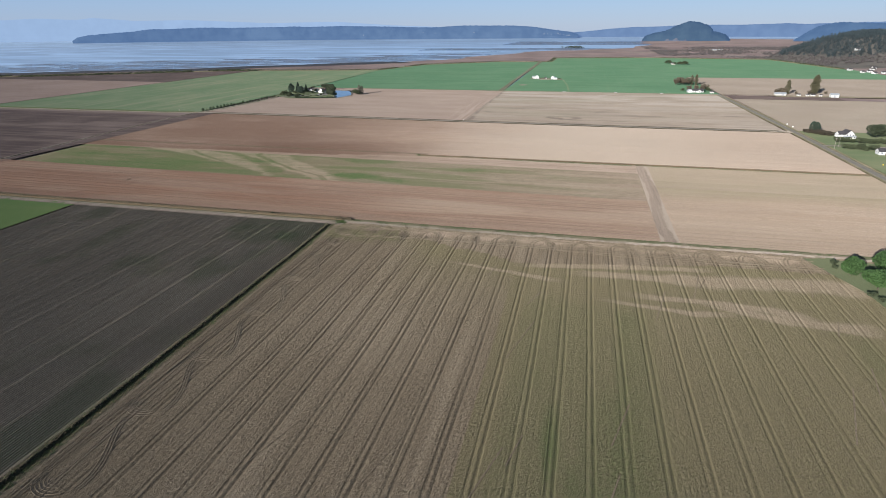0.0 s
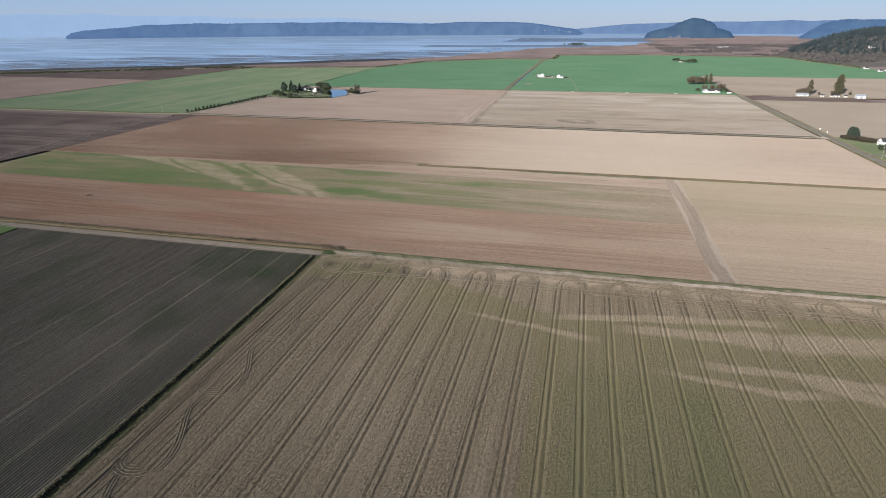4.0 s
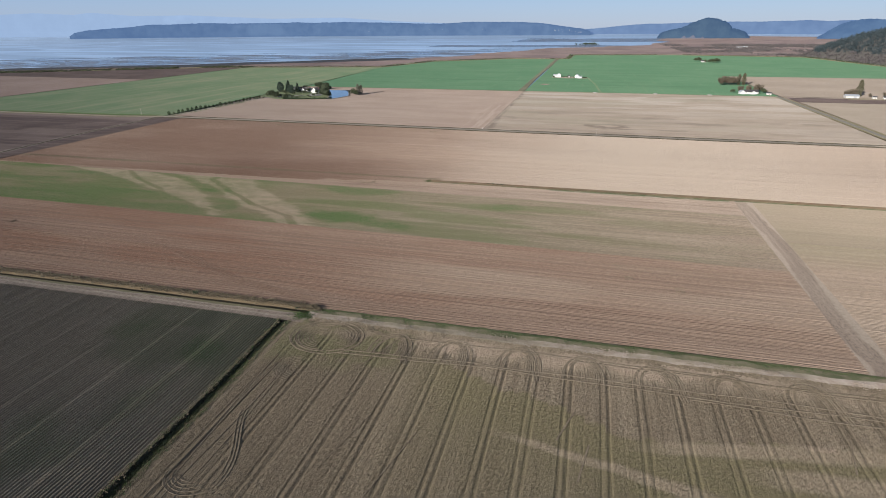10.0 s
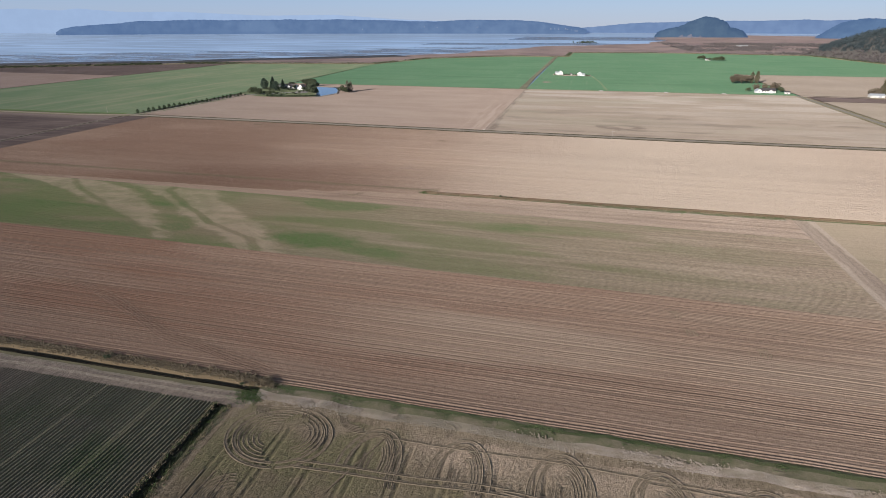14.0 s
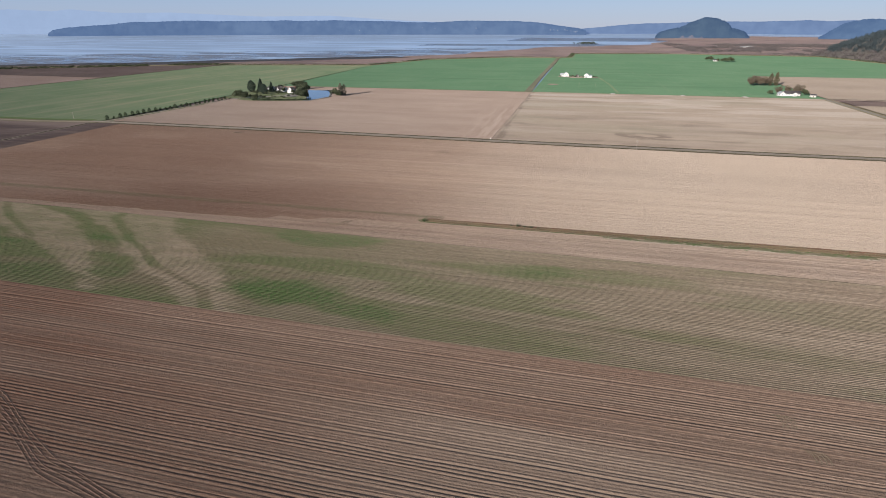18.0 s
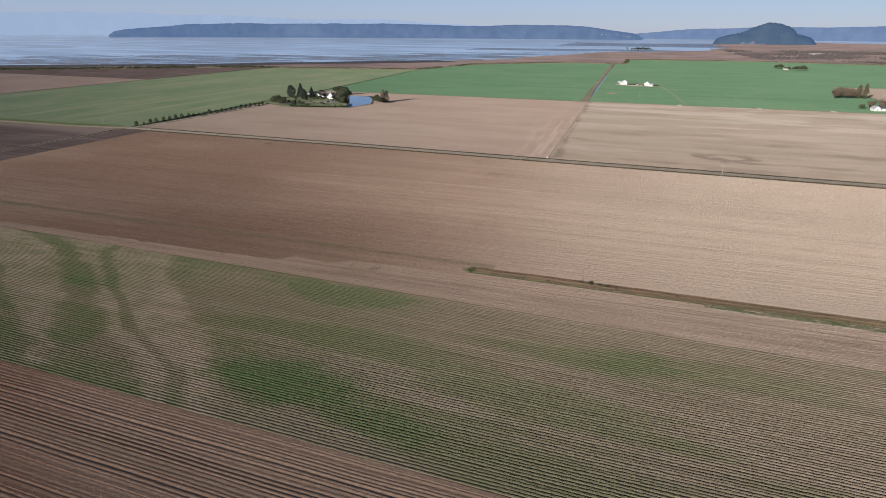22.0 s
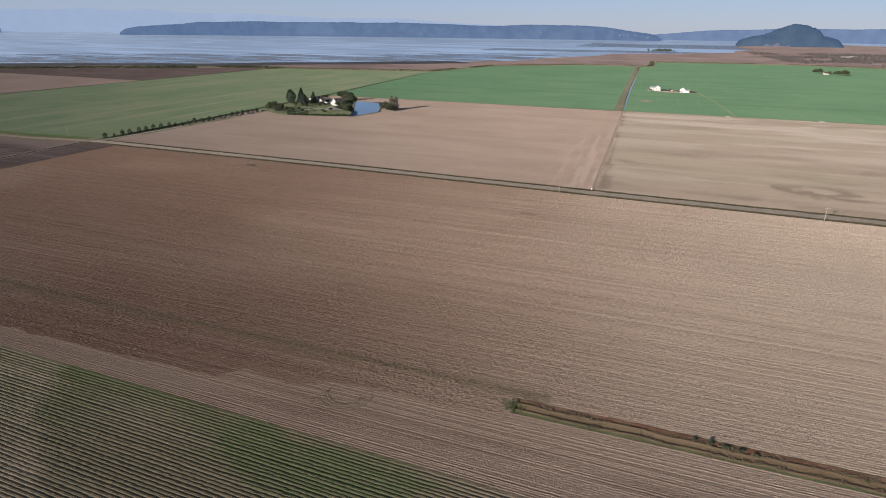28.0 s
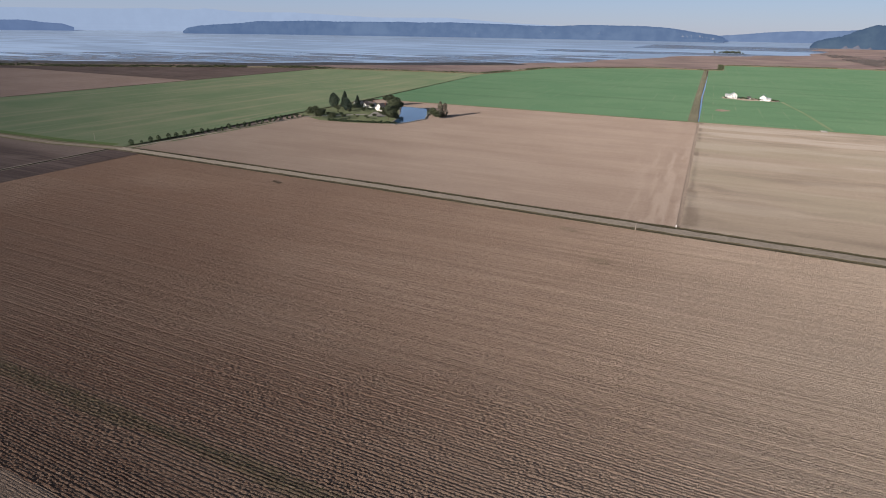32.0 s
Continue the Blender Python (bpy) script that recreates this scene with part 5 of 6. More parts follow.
p_broad2 = tree("broadleaf_tree", "broad", 9, 5.0, 1100, 1.0, M_HEDGE, "medium olive green broadleaf tree", "tree", 14)
p_bright = tree("round_tree", "broad", 8.5, 5.6, 4200, 0.62, M_BRIGHT, "round bright green tree at the field corner", "tree", 15)
p_twig = tree("bare_tree", "poplar", 13, 2.6, 520, 0.9, M_TWIG, "slender tree with few autumn leaves beside the pond", "tree", 16)
p_twig2 = tree("willow_bush", "shrub", 8, 4.6, 800, 0.9, M_HEDGE, "grey-green bush beside the pond", "shrub", 17)
p_poplar = tree("poplar", "poplar", 21, 3.6, 1300, 1.1, M_POPLAR, "tall narrow autumn poplar beside the barns", "tree", 18)
p_autumn = tree("autumn_tree", "broad", 9, 4.5, 800, 1.0, M_AUTUMN, "brown autumn tree by the farm buildings", "tree", 19)
p_shrub = tree("shrub", "shrub", 3.2, 2.2, 330, 0.6, M_HEDGE, "low olive green shrub", "shrub", 20)
p_russet = tree("hedge_shrub", "shrub", 3.0, 2.3, 330, 0.6, M_RUSSET, "russet brown hedge shrub before the farmhouse", "shrub", 24)
p_hedge = tree("hedge_bush", "shrub", 2.0, 1.7, 260, 0.5, M_YOUNG, "clipped dark green hedge bush", "shrub", 21)
p_young = tree("young_tree", "oval", 3.8, 1.5, 340, 0.55, M_YOUNG, "young tree in a row along the farm lane", "tree", 22)
p_big = tree("spreading_tree", "broad", 15, 10, 2400, 1.3, M_BROAD, "wide spreading tree over the garden", "tree", 23)
rnd = random.Random(4)

for x, y, s, p in ((-362, 256, 1.0, p_con), (-352, 262, 1.0, p_con2), (-343, 252, 0.72, p_con), (-333, 238, 0.85, p_con), (-340, 268, 0.75, p_con2)):
    plant(p, x, y, s, rnd.random() * 6)
for x, y, s in ((-287, 256, 1.0), (-279, 238, 0.92), (-266, 205, 0.8), (-258, 198, 0.72), (-272, 221, 0.75), (-318, 298, 0.75)):
    plant(p_broad, x, y, s * 1.08, rnd.random() * 6, "large dark broadleaf tree beside the pond" if x > -300 else "dark broadleaf tree behind the farmhouse")
for x, y, s in ((-338, 186, 1.15), (-326, 180, 0.95), (-333, 192, 0.9), (-312, 180, 0.75), (-342, 196, 0.8)):
    plant(p_broad2, x, y, s, rnd.random() * 6, "rounded olive tree at the lawn's corner")
for i in range(26):
    u = i / 25
    plant(p_hedge, -312 + 62 * u, 175 + 14 * u ** 1.5 + rnd.uniform(-0.5, 0.5), rnd.uniform(0.8, 1.25), rnd.random() * 6, "", "hedge along the farmstead lawn", 0.1)
for x, y in ((-318, 255), (-312, 250), (-325, 262), (-296, 240), (-290, 232), (-340, 280), (-300, 205), (-285, 200), (-308, 212)):
    plant(p_shrub, x, y, rnd.uniform(0.6, 1.0), rnd.random() * 6, "low garden shrub beside the farmhouse", "garden shrubs", 0.1)
for x, y in ((-350, 222), (-346, 214), (-338, 206), (-330, 200), (-322, 214), (-334, 222), (-326, 228), (-312, 196), (-300, 192), (-294, 206), (-288, 214), (-316, 240),
             (-344, 236), (-350, 244), (-310, 262), (-296, 268), (-336, 258), (-322, 250)):
    plant(p_shrub, x + rnd.uniform(-2, 2), y + rnd.uniform(-2, 2), rnd.uniform(0.55, 1.25), rnd.random() * 6, "dark garden shrub on the farmstead lawn", "lawn shrubs", 0.1)
for x, y, s in ((-300, 252, 0.55), (-322, 268, 0.6), (-338, 290, 0.8), (-306, 276, 0.7)):
    plant(p_broad2, x, y, s, rnd.random() * 6, "small garden tree close to the farmhouse")
plant(p_twig2, -238, 243, 1.25, 0.4)
plant(p_twig2, -232, 239, 1.0, 2.4)
plant(p_twig, -233, 250, 1.15, 1.0)
plant(p_twig, -229, 252, 1.05, 2.0)
plant(p_twig, -231, 247, 0.9, 3.0)
for i in range(24):
    u = i / 23
    plant(p_young, -366 + 14 * u + rnd.uniform(-0.7, 0.7), 12 + 168 * u + rnd.uniform(-1.5, 1.5), rnd.uniform(0.6, 1.15), rnd.random() * 6, "", "young trees along the farm lane")
    if i > 8:
        plant(p_hedge, -361 + 14 * u, 15 + 168 * u + rnd.uniform(-3, 3), rnd.uniform(0.5, 0.9), rnd.random() * 6, "low bush along the farm lane", "bushes along the farm lane")

# small white farm in the wheat
house = thing("white_house", "bright white farmhouse with gabled wings in green wheat", "house", Matrix.Translation((34, 606, 0)) @ Matrix.Rotation(radians(8), 4, "Z") @ Matrix.Scale(0.85, 4))
block(house, -2, 7, -5, 4, 5.4, 3.2, M_WHITE, M_ROOFMETAL, "y")
block(house, -9, -2, -1, 5, 4.0, 2.4, M_WHITE, M_ROOFMETAL, "x")
front_door(house, 2.5, -5)
house = thing("white_barn", "white barn with a pale roof in green wheat", "barn", Matrix.Translation((71, 594, 0)) @ Matrix.Rotation(radians(-6), 4, "Z") @ Matrix.Scale(0.85, 4))
block(house, -5, 4, -4.5, 5, 4.8, 3.4, M_WHITE, M_ROOFMETAL, "y", wins=False)
block(house, 4, 10, -3.5, 4, 3.0, 1.8, M_WHITE, M_ROOFMETAL, "x", wins=False)
big_door(house, -0.5, -4.5, 3.6, 3.2)
house = thing("garden_shed", "small white shed between the farm buildings", "shed", Matrix.Translation((55, 606, 0)))
block(house, -2.2, 2.2, -1.6, 1.6, 2.3, 1.2, M_WHITE, M_ROOF, "x", 0.25, False)
front_door(house, 0, -1.6, 0.9, 1.9)
for x, y in ((45, 600), (48, 603), (52, 600), (59, 598), (63, 604), (82, 592), (85, 590), (88, 596), (27, 598), (66, 590)):
    plant(p_shrub, x, y, rnd.uniform(0.5, 0.9), rnd.random() * 6, "dark shrub beside the white farm", "shrubs round the white farm")
polygon("yard_white_farm", [(22, 596), (60, 588), (92, 586), (90, 610), (60, 618), (24, 616)], 0.14, M_TRACK, "worn yard round the white farm", "yard", 6, 0.2)

# long white building at the road's end
house = thing("long_house", "long low white house with a dark roof at the road's end", "house", Matrix.Translation((322, 377, 0)) @ Matrix.Rotation(radians(10), 4, "Z"))
block(house, -10, 9, -4, 4, 3.0, 2.6, M_WHITE, M_ROOF, "x")
block(house, -16, -10, -5, 3, 3.0, 2.0, M_WHITE, M_ROOFMETAL, "y")
block(house, -2, 4, -7, -4, 2.8, 1.8, M_WHITE, M_ROOF, "y")
front_door(house, 2, -4)
house = thing("road_shed", "small pale shed beside the road", "shed", Matrix.Translation((343, 366, 0)))
block(house, -3, 3, -2, 2, 2.4, 1.2, M_CREAM, M_ROOF, "x", 0.25, False)
front_door(house, 0, -2, 0.9, 1.9)
for x, y, s in ((312, 392, 1.1), (323, 398, 1.15), (333, 396, 1.1), (341, 388, 0.8), (300, 386, 0.6), (338, 404, 1.3)):
    plant(p_autumn if s > 1.05 else p_broad2, x, y, s, rnd.random() * 6, "brown-olive tree behind the long white house")
for x, y, s in ((304, 500, 1.35), (310, 506, 1.6), (318, 503, 1.55), (326, 508, 1.5), (314, 512, 1.5)):
    plant(p_autumn, x, y, s, rnd.random() * 6, "brown autumn tree in a clump in the wheat")
plant(p_poplar, 334, 512, 0.85, 1.0, "narrow olive poplar beside the tree clump")
plant(p_poplar, 342, 514, 0.9, 2.0, "narrow olive poplar beside the tree clump")

# barns and poplars
house = thing("barn", "white field barn with a pale metal roof", "barn", Matrix.Translation((512, 336, 0)))
block(house, -5.5, 5.5, -4, 4, 3.6, 2.0, M_WHITE, M_ROOFMETAL, "x", wins=False)
big_door(house, 0, -4, 3.6, 3.0)
house = thing("barn_low", "low white barn beside an autumn tree", "barn", Matrix.Translation((441, 352, 0)))
block(house, -8, 8, -4, 4, 2.6, 1.8, M_CREAM, M_ROOFMETAL, "x", wins=False)
big_door(house, 3, -4, 3.5, 2.5)
for x, y, w in ((466, 346, 2.4), (478, 345, 2.0), (486, 347, 3.4), (496, 344, 2.0)):
    house = thing("yard_shed", "small white shed in the barn yard", "shed", Matrix.Translation((x, y, 0)), "sheds in the barn yard")
    block(house, -w, w, -2, 2, 2.3, 1.2, M_CREAM, M_ROOF, "x", 0.25, False)
    front_door(house, 0, -2, 0.9, 1.9)
for x, y, s in ((457, 372, 1.05), (497, 379, 1.35), (500, 381, 1.42)):
    plant(p_poplar, x, y, s, rnd.random() * 6)
for x, y, s in ((444, 366, 1.15), (451, 372, 1.2), (438, 364, 0.9), (468, 366, 0.6), (514, 376, 0.6), (490, 374, 0.7)):
    plant(p_autumn, x, y, s, rnd.random() * 6, "brown tree in the barn yard")

# white farmhouse and gardens beside the road
house = thing("roadside_farmhouse", "white two-storey farmhouse with a dark gabled roof", "house", Matrix.Translation((390, -40, 0)) @ Matrix.Rotation(radians(14), 4, "Z") @ Matrix.Scale(0.86, 4))
block(house, -4, 6, -5, 5, 5.0, 4.2, M_WHITE, M_ROOF, "y")
block(house, -10, -4, -3, 5, 4.6, 3.2, M_WHITE, M_ROOF, "x")
block(house, -8, 6, -8, -5, 2.6, 0.9, M_WHITE, M_ROOFMETAL, "x")
front_door(house, 1, -8)
house = thing("bungalow", "white bungalow with a dark roof in a garden", "house", Matrix.Translation((391, -118, 0)))
block(house, -6, 6, -4, 4, 2.9, 2.2, M_WHITE, M_ROOF, "x")
front_door(house, -1, -4)
chimney(house, 3, 1, 4, 6.2)
plant(p_con, 371, -8, 0.72, 0.3, "dark round tree at the road bend")
plant(p_con, 375, -6, 0.66, 2.3, "dark round tree at the road bend")
plant(p_big, 418, -36, 0.9, 0.5)
plant(p_big, 440, -30, 1.0, 1.5)
plant(p_big, 428, -48, 0.7, 2.5)
for i in range(30):
    plant(p_russet, 362 + (i % 10) * 1.7 + rnd.uniform(-1, 1) + 3 * (i // 10), -14 - (i % 10) * 2.0 + rnd.uniform(-1.5, 1.5), rnd.uniform(0.9, 1.5), rnd.random() * 6, "", "hedge before the farmhouse")
for i in range(20):
    plant(p_shrub, 374 + i * 3.2 + rnd.uniform(-1, 1), -66 - i * 0.4 + rnd.uniform(-1.5, 1.5), rnd.uniform(1.1, 1.8), rnd.random() * 6, "hedge shrub along the side lane", "hedge along the side lane")
for i in range(14):
    plant(p_shrub, 366 + rnd.uniform(0, 26), -96 - rnd.uniform(0, 12), rnd.uniform(0.9, 1.9), rnd.random() * 6, "garden shrub beside the bungalow", "bungalow garden shrubs")
plant(p_broad2, 378, -104, 0.7, 1.0, "rounded garden tree beside the bungalow")
plant(p_broad2, 404, -112, 0.8, 2.0, "rounded garden tree beside the bungalow")


def utility_pole(x, y, h, label="weathered wooden utility pole beside the road", arm=True, cat="pole"):
    ob = thing("utility_pole", label, cat, Matrix.Translation((x, y, 0)))
    part("pole", tube(bmesh.new(), (0, 0, -0.4), (0, 0, h), 0.16, 0.11, 8), M_POLE, ob)
    if arm:
        part("crossarm", boxes((-1.1, 1.1, -0.06, 0.06, h - 0.8, h - 0.66)), M_POLE, ob)
        for u in (-0.95, 0, 0.95):
            part("insulator", tube(bmesh.new(), (u, 0, h - 0.66), (u, 0, h - 0.45), 0.05, 0.04), M_TRIM, ob)
    return ob


utility_pole(358.5, -101, 10)
utility_pole(365, -92, 10)
utility_pole(360, -330, 10)
utility_pole(105.6, -18.2, 7, "pale wooden pole beside the lane")
utility_pole(-17, -13.6, 3.4, "pale slender pole at the lane's ditch", False)
utility_pole(-401, 9, 6, "pale post at the pasture's corner", False)
for x, y in ((360.6, 38), (361, 20)):
    ob = thing("utility_cabinet", "small white utility cabinet on the road verge", "cabinet", Matrix.Translation((x, y, 0)), "cabinets on the verge")
    part("body", boxes((-0.55, 0.55, -0.35, 0.35, 0.1, 1.1)), M_WHITE, ob)
    part("lid", boxes((-0.6, 0.6, -0.4, 0.4, 1.1, 1.2)), M_TRIM, ob)
    part("plinth", boxes((-0.62, 0.62, -0.42, 0.42, -0.3, 0.1)), M_CONCRETE, ob)
ob = thing("warning_sign", "yellow warning sign on a post by the road", "sign", Matrix.Translation((367, -172, 0)))
part("post", tube(bmesh.new(), (0, 0, -0.3), (0, 0, 2.2), 0.05, 0.05), M_POLE, ob)
part("board", boxes((-0.55, 0.55, -0.06, -0.03, 1.5, 2.5)), M_YELLOW, ob)
ob = thing("ditch_marker", "white marker post at the farm path's culvert", "post", Matrix.Translation((-1, -1.6, 0)))
part("post", boxes((-0.2, 0.2, -0.2, 0.2, -0.4, 1.0)), M_WHITE, ob)
part("cap", boxes((-0.26, 0.26, -0.26, 0.26, 1.0, 1.1)), M_TRIM, ob)
for x, y in ((104, 345), (189, 346), (262, 346.5)):
    ob = thing("culvert", "pale concrete field culvert across the ditch", "culvert", Matrix.Translation((x, y, 0)), "culverts along the wheat")
    part("slab", boxes((-2.2, 2.2, -3.6, 2.6, -0.2, 0.28)), M_CONCRETE, ob)
    part("headwall", boxes((-2.6, 2.6, -3.9, -3.6, -0.6, 0.5)), M_CONCRETE, ob)
    part("headwall", boxes((-2.6, 2.6, 2.6, 2.9, -0.6, 0.5)), M_CONCRETE, ob)

# trees at the sown field's corner
for x, y, s in ((257, -407, 1.0), (262, -421, 1.12), (274, -398, 1.2), (284, -404, 1.1), (280, -424, 1.0), (292, -392, 0.9)):
    plant(p_bright, x, y, s, rnd.random() * 6)
for x, y in ((254, -396), (253, -401), (256, -430), (258, -434)):
    plant(p_shrub, x, y, rnd.uniform(0.6, 0.9), rnd.random() * 6, "rough shrub at the field corner", "shrubs at the field corner")
ob = thing("garden_hut", "small pale garden hut under the corner trees", "shed", Matrix.Translation((271, -410, 0)))
block(ob, -2.5, 2.5, -2, 2, 2.2, 1.0, M_CREAM, M_ROOFMETAL, "x", 0.3, False)
front_door(ob, 0, -2, 0.9, 1.9)

# clump with a house far out in the wheat
for x, y, s in ((370, 1190, 1.4), (378, 1184, 1.6), (388, 1150, 1.1), (396, 1140, 1.2), (402, 1136, 1.4), (410, 1134, 1.7), (416, 1138, 1.5)):
    plant(p_broad2, x, y, s * 0.75, rnd.random() * 6, "dark tree in a far clump in the wheat")
house = thing("far_house", "small pale house among trees far out in the wheat", "house", Matrix.Translation((385, 1160, 0)))
block(house, -6, 6, -4, 4, 3.0, 2.4, M_CREAM, M_ROOF, "x")
front_door(house, 0, -4)

# houses at the foot of the hill and on the marsh
for x, y, w, a in ((826, 990, 5, -8), (700, 2240, 12, 5), (735, 2290, 9, 0), (850, 1040, 6, 30), (878, 1005, 9, 0), (768, 966, 4.5, 12), (762, 880, 3.5, 10), (788, 908, 5, -10), (774, 850, 4, 25), (802, 868, 6, 0)):
    house = thing("hillfoot_house", "white house at the foot of the wooded hill" if y < 2000 else "long white building out on the marsh", "house",
                  Matrix.Translation((x, y, -0.4)) @ Matrix.Rotation(radians(a), 4, "Z"), "far white houses")
    block(house, -w, w, -4, 4, 3.2, 2.6, M_WHITE, M_ROOFMETAL if w > 7 else M_ROOF, "x")
    front_door(house, 1, -4)

# dike and marsh scrub
for (ax, ay), (bx, by) in zip(DIKE, DIKE[1:]):
    n = int(math.hypot(bx - ax, by - ay) / (11 if bx < -700 else 26))
    for i in range(n):
        u = (i + rnd.random()) / n
        s = rnd.uniform(0.5, 1.3) * (1.25 if bx < -700 else 0.8)
        p = rnd.choice((p_shrub, p_shrub, p_twig2)) if bx < -700 else p_shrub
        s = s * (0.6 if p is p_twig2 else 1)
        plant(p, ax + (bx - ax) * u + rnd.uniform(-6, 2), ay + (by - ay) * u + rnd.uniform(-2, 8), s, rnd.random() * 6, "dark scrub bush on the sea dike", "scrub on the dike", -0.4)


def line_spots(line, step, wide, rng, lo, hi, keep=lambda x: True):
    out = []
    for (ax, ay), (bx, by) in zip(line, line[1:]):
        for i in range(int(math.hypot(bx - ax, by - ay) / step)):
            u = rng.rand()
            x, y = ax + (bx - ax) * u + rng.normal() * wide, ay + (by - ay) * u + rng.normal() * wide
            if keep(x) and vnoise(x, y, 45, 3) > 0.22:
                out.append((x, y, -0.3, rng.uniform(lo, hi)))
    return out


def scrub(name, spots, size, mat, label, n_leaf=26, kind="shrub", leaf=1.6):
    """Many far trees or bushes, joined, since nobody could count them."""
    rng = np.random.RandomState(len(spots))
    P = []
    for x, y, z, h in spots:
        q = crown_points(kind, h, h * size, n_leaf, rng)
        P.append(q + np.array([x, y, z]))
    ob = new(name, leaves_mesh(name, np.concatenate(P), leaf, mat, rng))
    return tagged(ob, label, "trees", "", "stuff")


rng = np.random.RandomState(8)
spots = []
while len(spots) < 4200:
    x, y = rng.uniform(420, 1300), rng.uniform(1500, 2700)
    if fnoise(x, y, 160, 5) > 0.42 and y > 1540 + max(0, (700 - x)) * 0.6:
        spots.append((x, y, -1.2, rng.uniform(3, 9)))
scrub("dike_scrub", line_spots(DIKE[:4], 0.55, 9, rng, 2.0, 5.0), 0.75, M_HEDGE, "dark low scrub along the western sea dike", 26, "shrub", 1.1)
scrub("dike_scrub", line_spots(DIKE[3:], 0.7, 3.0, rng, 2.0, 4.2), 0.8, M_HEDGE, "low scrub along the sea dike", 20, "shrub", 0.8)
scrub("marsh_scrub", spots, 0.6, M_TWIGFAR, "brown leafless scrub on the salt marsh", 18, "shrub", 2.2)
spots = [(rng.normal(72, 26), rng.normal(2560, 14), -1.4, rng.uniform(7, 15)) for i in range(46)]
scrub("islet_trees", spots, 0.45, M_BROAD, "dark trees on a low islet in the bay", 40, "broad", 2.6)


# wooded hill on the east side
def hill_z(x, y):
    p = np.clip((x - 748 - np.maximum(y - 1600, 0) * 0.5 + 40 * (fnoise(x, y, 140, 3) - 0.5)) / 290, 0, 1)
    south = smooth(1060, 1480, y + 60 * (fnoise(x, y, 110, 6) - 0.5))
    return -1.3 + (74 * np.sin(p * math.pi / 2) + 10 * (fnoise(x, y, 90, 8) - 0.5) * p) * south * smooth(2900, 2300, y)


u, v = np.meshgrid(np.linspace(720, 2400, 110), np.linspace(1040, 2950, 110), indexing="ij")
M_HILL = sward("hill_scrub", (0.062, 0.056, 0.048), (0.086, 0.076, 0.064), (0.05, 0.05, 0.042), "x", 0.5)
structure("hill_east", grid_mesh("hill_east", u, v, hill_z(u, v), M_HILL, smooth_shade=True), "wooded hill above the farmland", "hill")
spots, bare = [], []
while len(spots) < 5000:
    x, y = rng.uniform(750, 1420), rng.uniform(1150, 2300)
    z = float(hill_z(np.array(x), np.array(y)))
    if z > 10 + 34 * float(vnoise(x, y, 120, 4)) * (y < 1500):
        spots.append((x, y, z - 1, rng.uniform(9, 19)))
    elif z > -1.0 and x < 1150 and y < 1900 and len(bare) < 4400:
        bare.append((x, y, z - 1, rng.uniform(4, 9)))
scrub("hill_forest", spots, 0.38, M_FOREST, "dense dark conifer forest on the hill", 40, "conifer", 2.3)
scrub("hill_bare_trees", bare, 0.5, M_TWIGFAR, "brown leafless trees on the lower slope", 22, "shrub", 2.6)
for x, y in ((905, 1300), (985, 1290), (1040, 1250)):
    house = thing("hillside_house", "pale house on the wooded hillside", "house", Matrix.Translation((x, y, float(hill_z(np.array(float(x)), np.array(float(y)))) - 0.3)), "hillside houses")
    block(house, -7, 7, -5, 5, 4.6, 3, M_CREAM, M_ROOF, "x")
    front_door(house, 0, -5)


# ---- reeds, tufts and wheel tracks ----
def tufts(name, spots, mat, h, label, blades=7):
    """Clumps of upright blades."""
    rng = np.random.RandomState(len(spots) + 1)
    S = np.array(spots, float)
    n = len(S) * blades
    base = np.repeat(S, blades, 0)
    base[:, :2] += rng.normal(size=(n, 2)) * 0.22
    hh = h * (0.5 + 0.8 * rng.rand(n))
    a = rng.rand(n) * 2 * math.pi
    w = 0.05 + 0.06 * rng.rand(n)
    lean = rng.normal(size=(n, 2)) * 0.28 * hh[:, None]
    p0 = base + np.stack([np.cos(a) * w, np.sin(a) * w, 0 * a], 1)
    p1 = base - np.stack([np.cos(a) * w, np.sin(a) * w, 0 * a], 1)
    p2 = base + np.stack([lean[:, 0], lean[:, 1], hh], 1)
    V = np.stack([p0, p1, p2], 1).reshape(-1, 3)
    me = bpy.data.meshes.new(name)
    me.vertices.add(3 * n)
    me.vertices.foreach_set("co", V.astype(np.float32).ravel())
    me.loops.add(3 * n)
    me.loops.foreach_set("vertex_index", np.arange(3 * n, dtype=np.int32))
    me.polygons.add(n)
    me.polygons.foreach_set("loop_start", np.arange(0, 3 * n, 3, dtype=np.int32))
    me.polygons.foreach_set("loop_total", np.full(n, 3, np.int32))
    me.update(calc_edges=True)
    me.materials.append(mat)
    return tagged(new(name, me), label, "grass", "", "stuff")


rng = np.random.RandomState(21)
tufts("reeds", [(x, -380.6 + rng.normal() * 0.9, 0.1) for x in rng.uniform(-330, 9, 5200)], M_BLADE, 0.55, "tall dry reeds along the field boundary", 9)
tufts("reeds", [(x, -201.0 + rng.normal() * 0.5, 0.0) for x in rng.uniform(3, 346, 1700)] + [(x, -203.9 + rng.normal() * 0.4, 0.0) for x in rng.uniform(8, 346, 1500)], M_BLADE, 0.28,
      "dry reeds on the ditch banks", 8)
tufts("grass", [(x, -206.4 + rng.normal() * 1.0, 0.1) for x in rng.uniform(78, 178, 180)] + [(rng.normal() * 1.5, -202.5 + rng.normal() * 1.2, 0.0) for i in range(70)], M_GRASSB, 0.35, "green grass beside the ditch", 8)
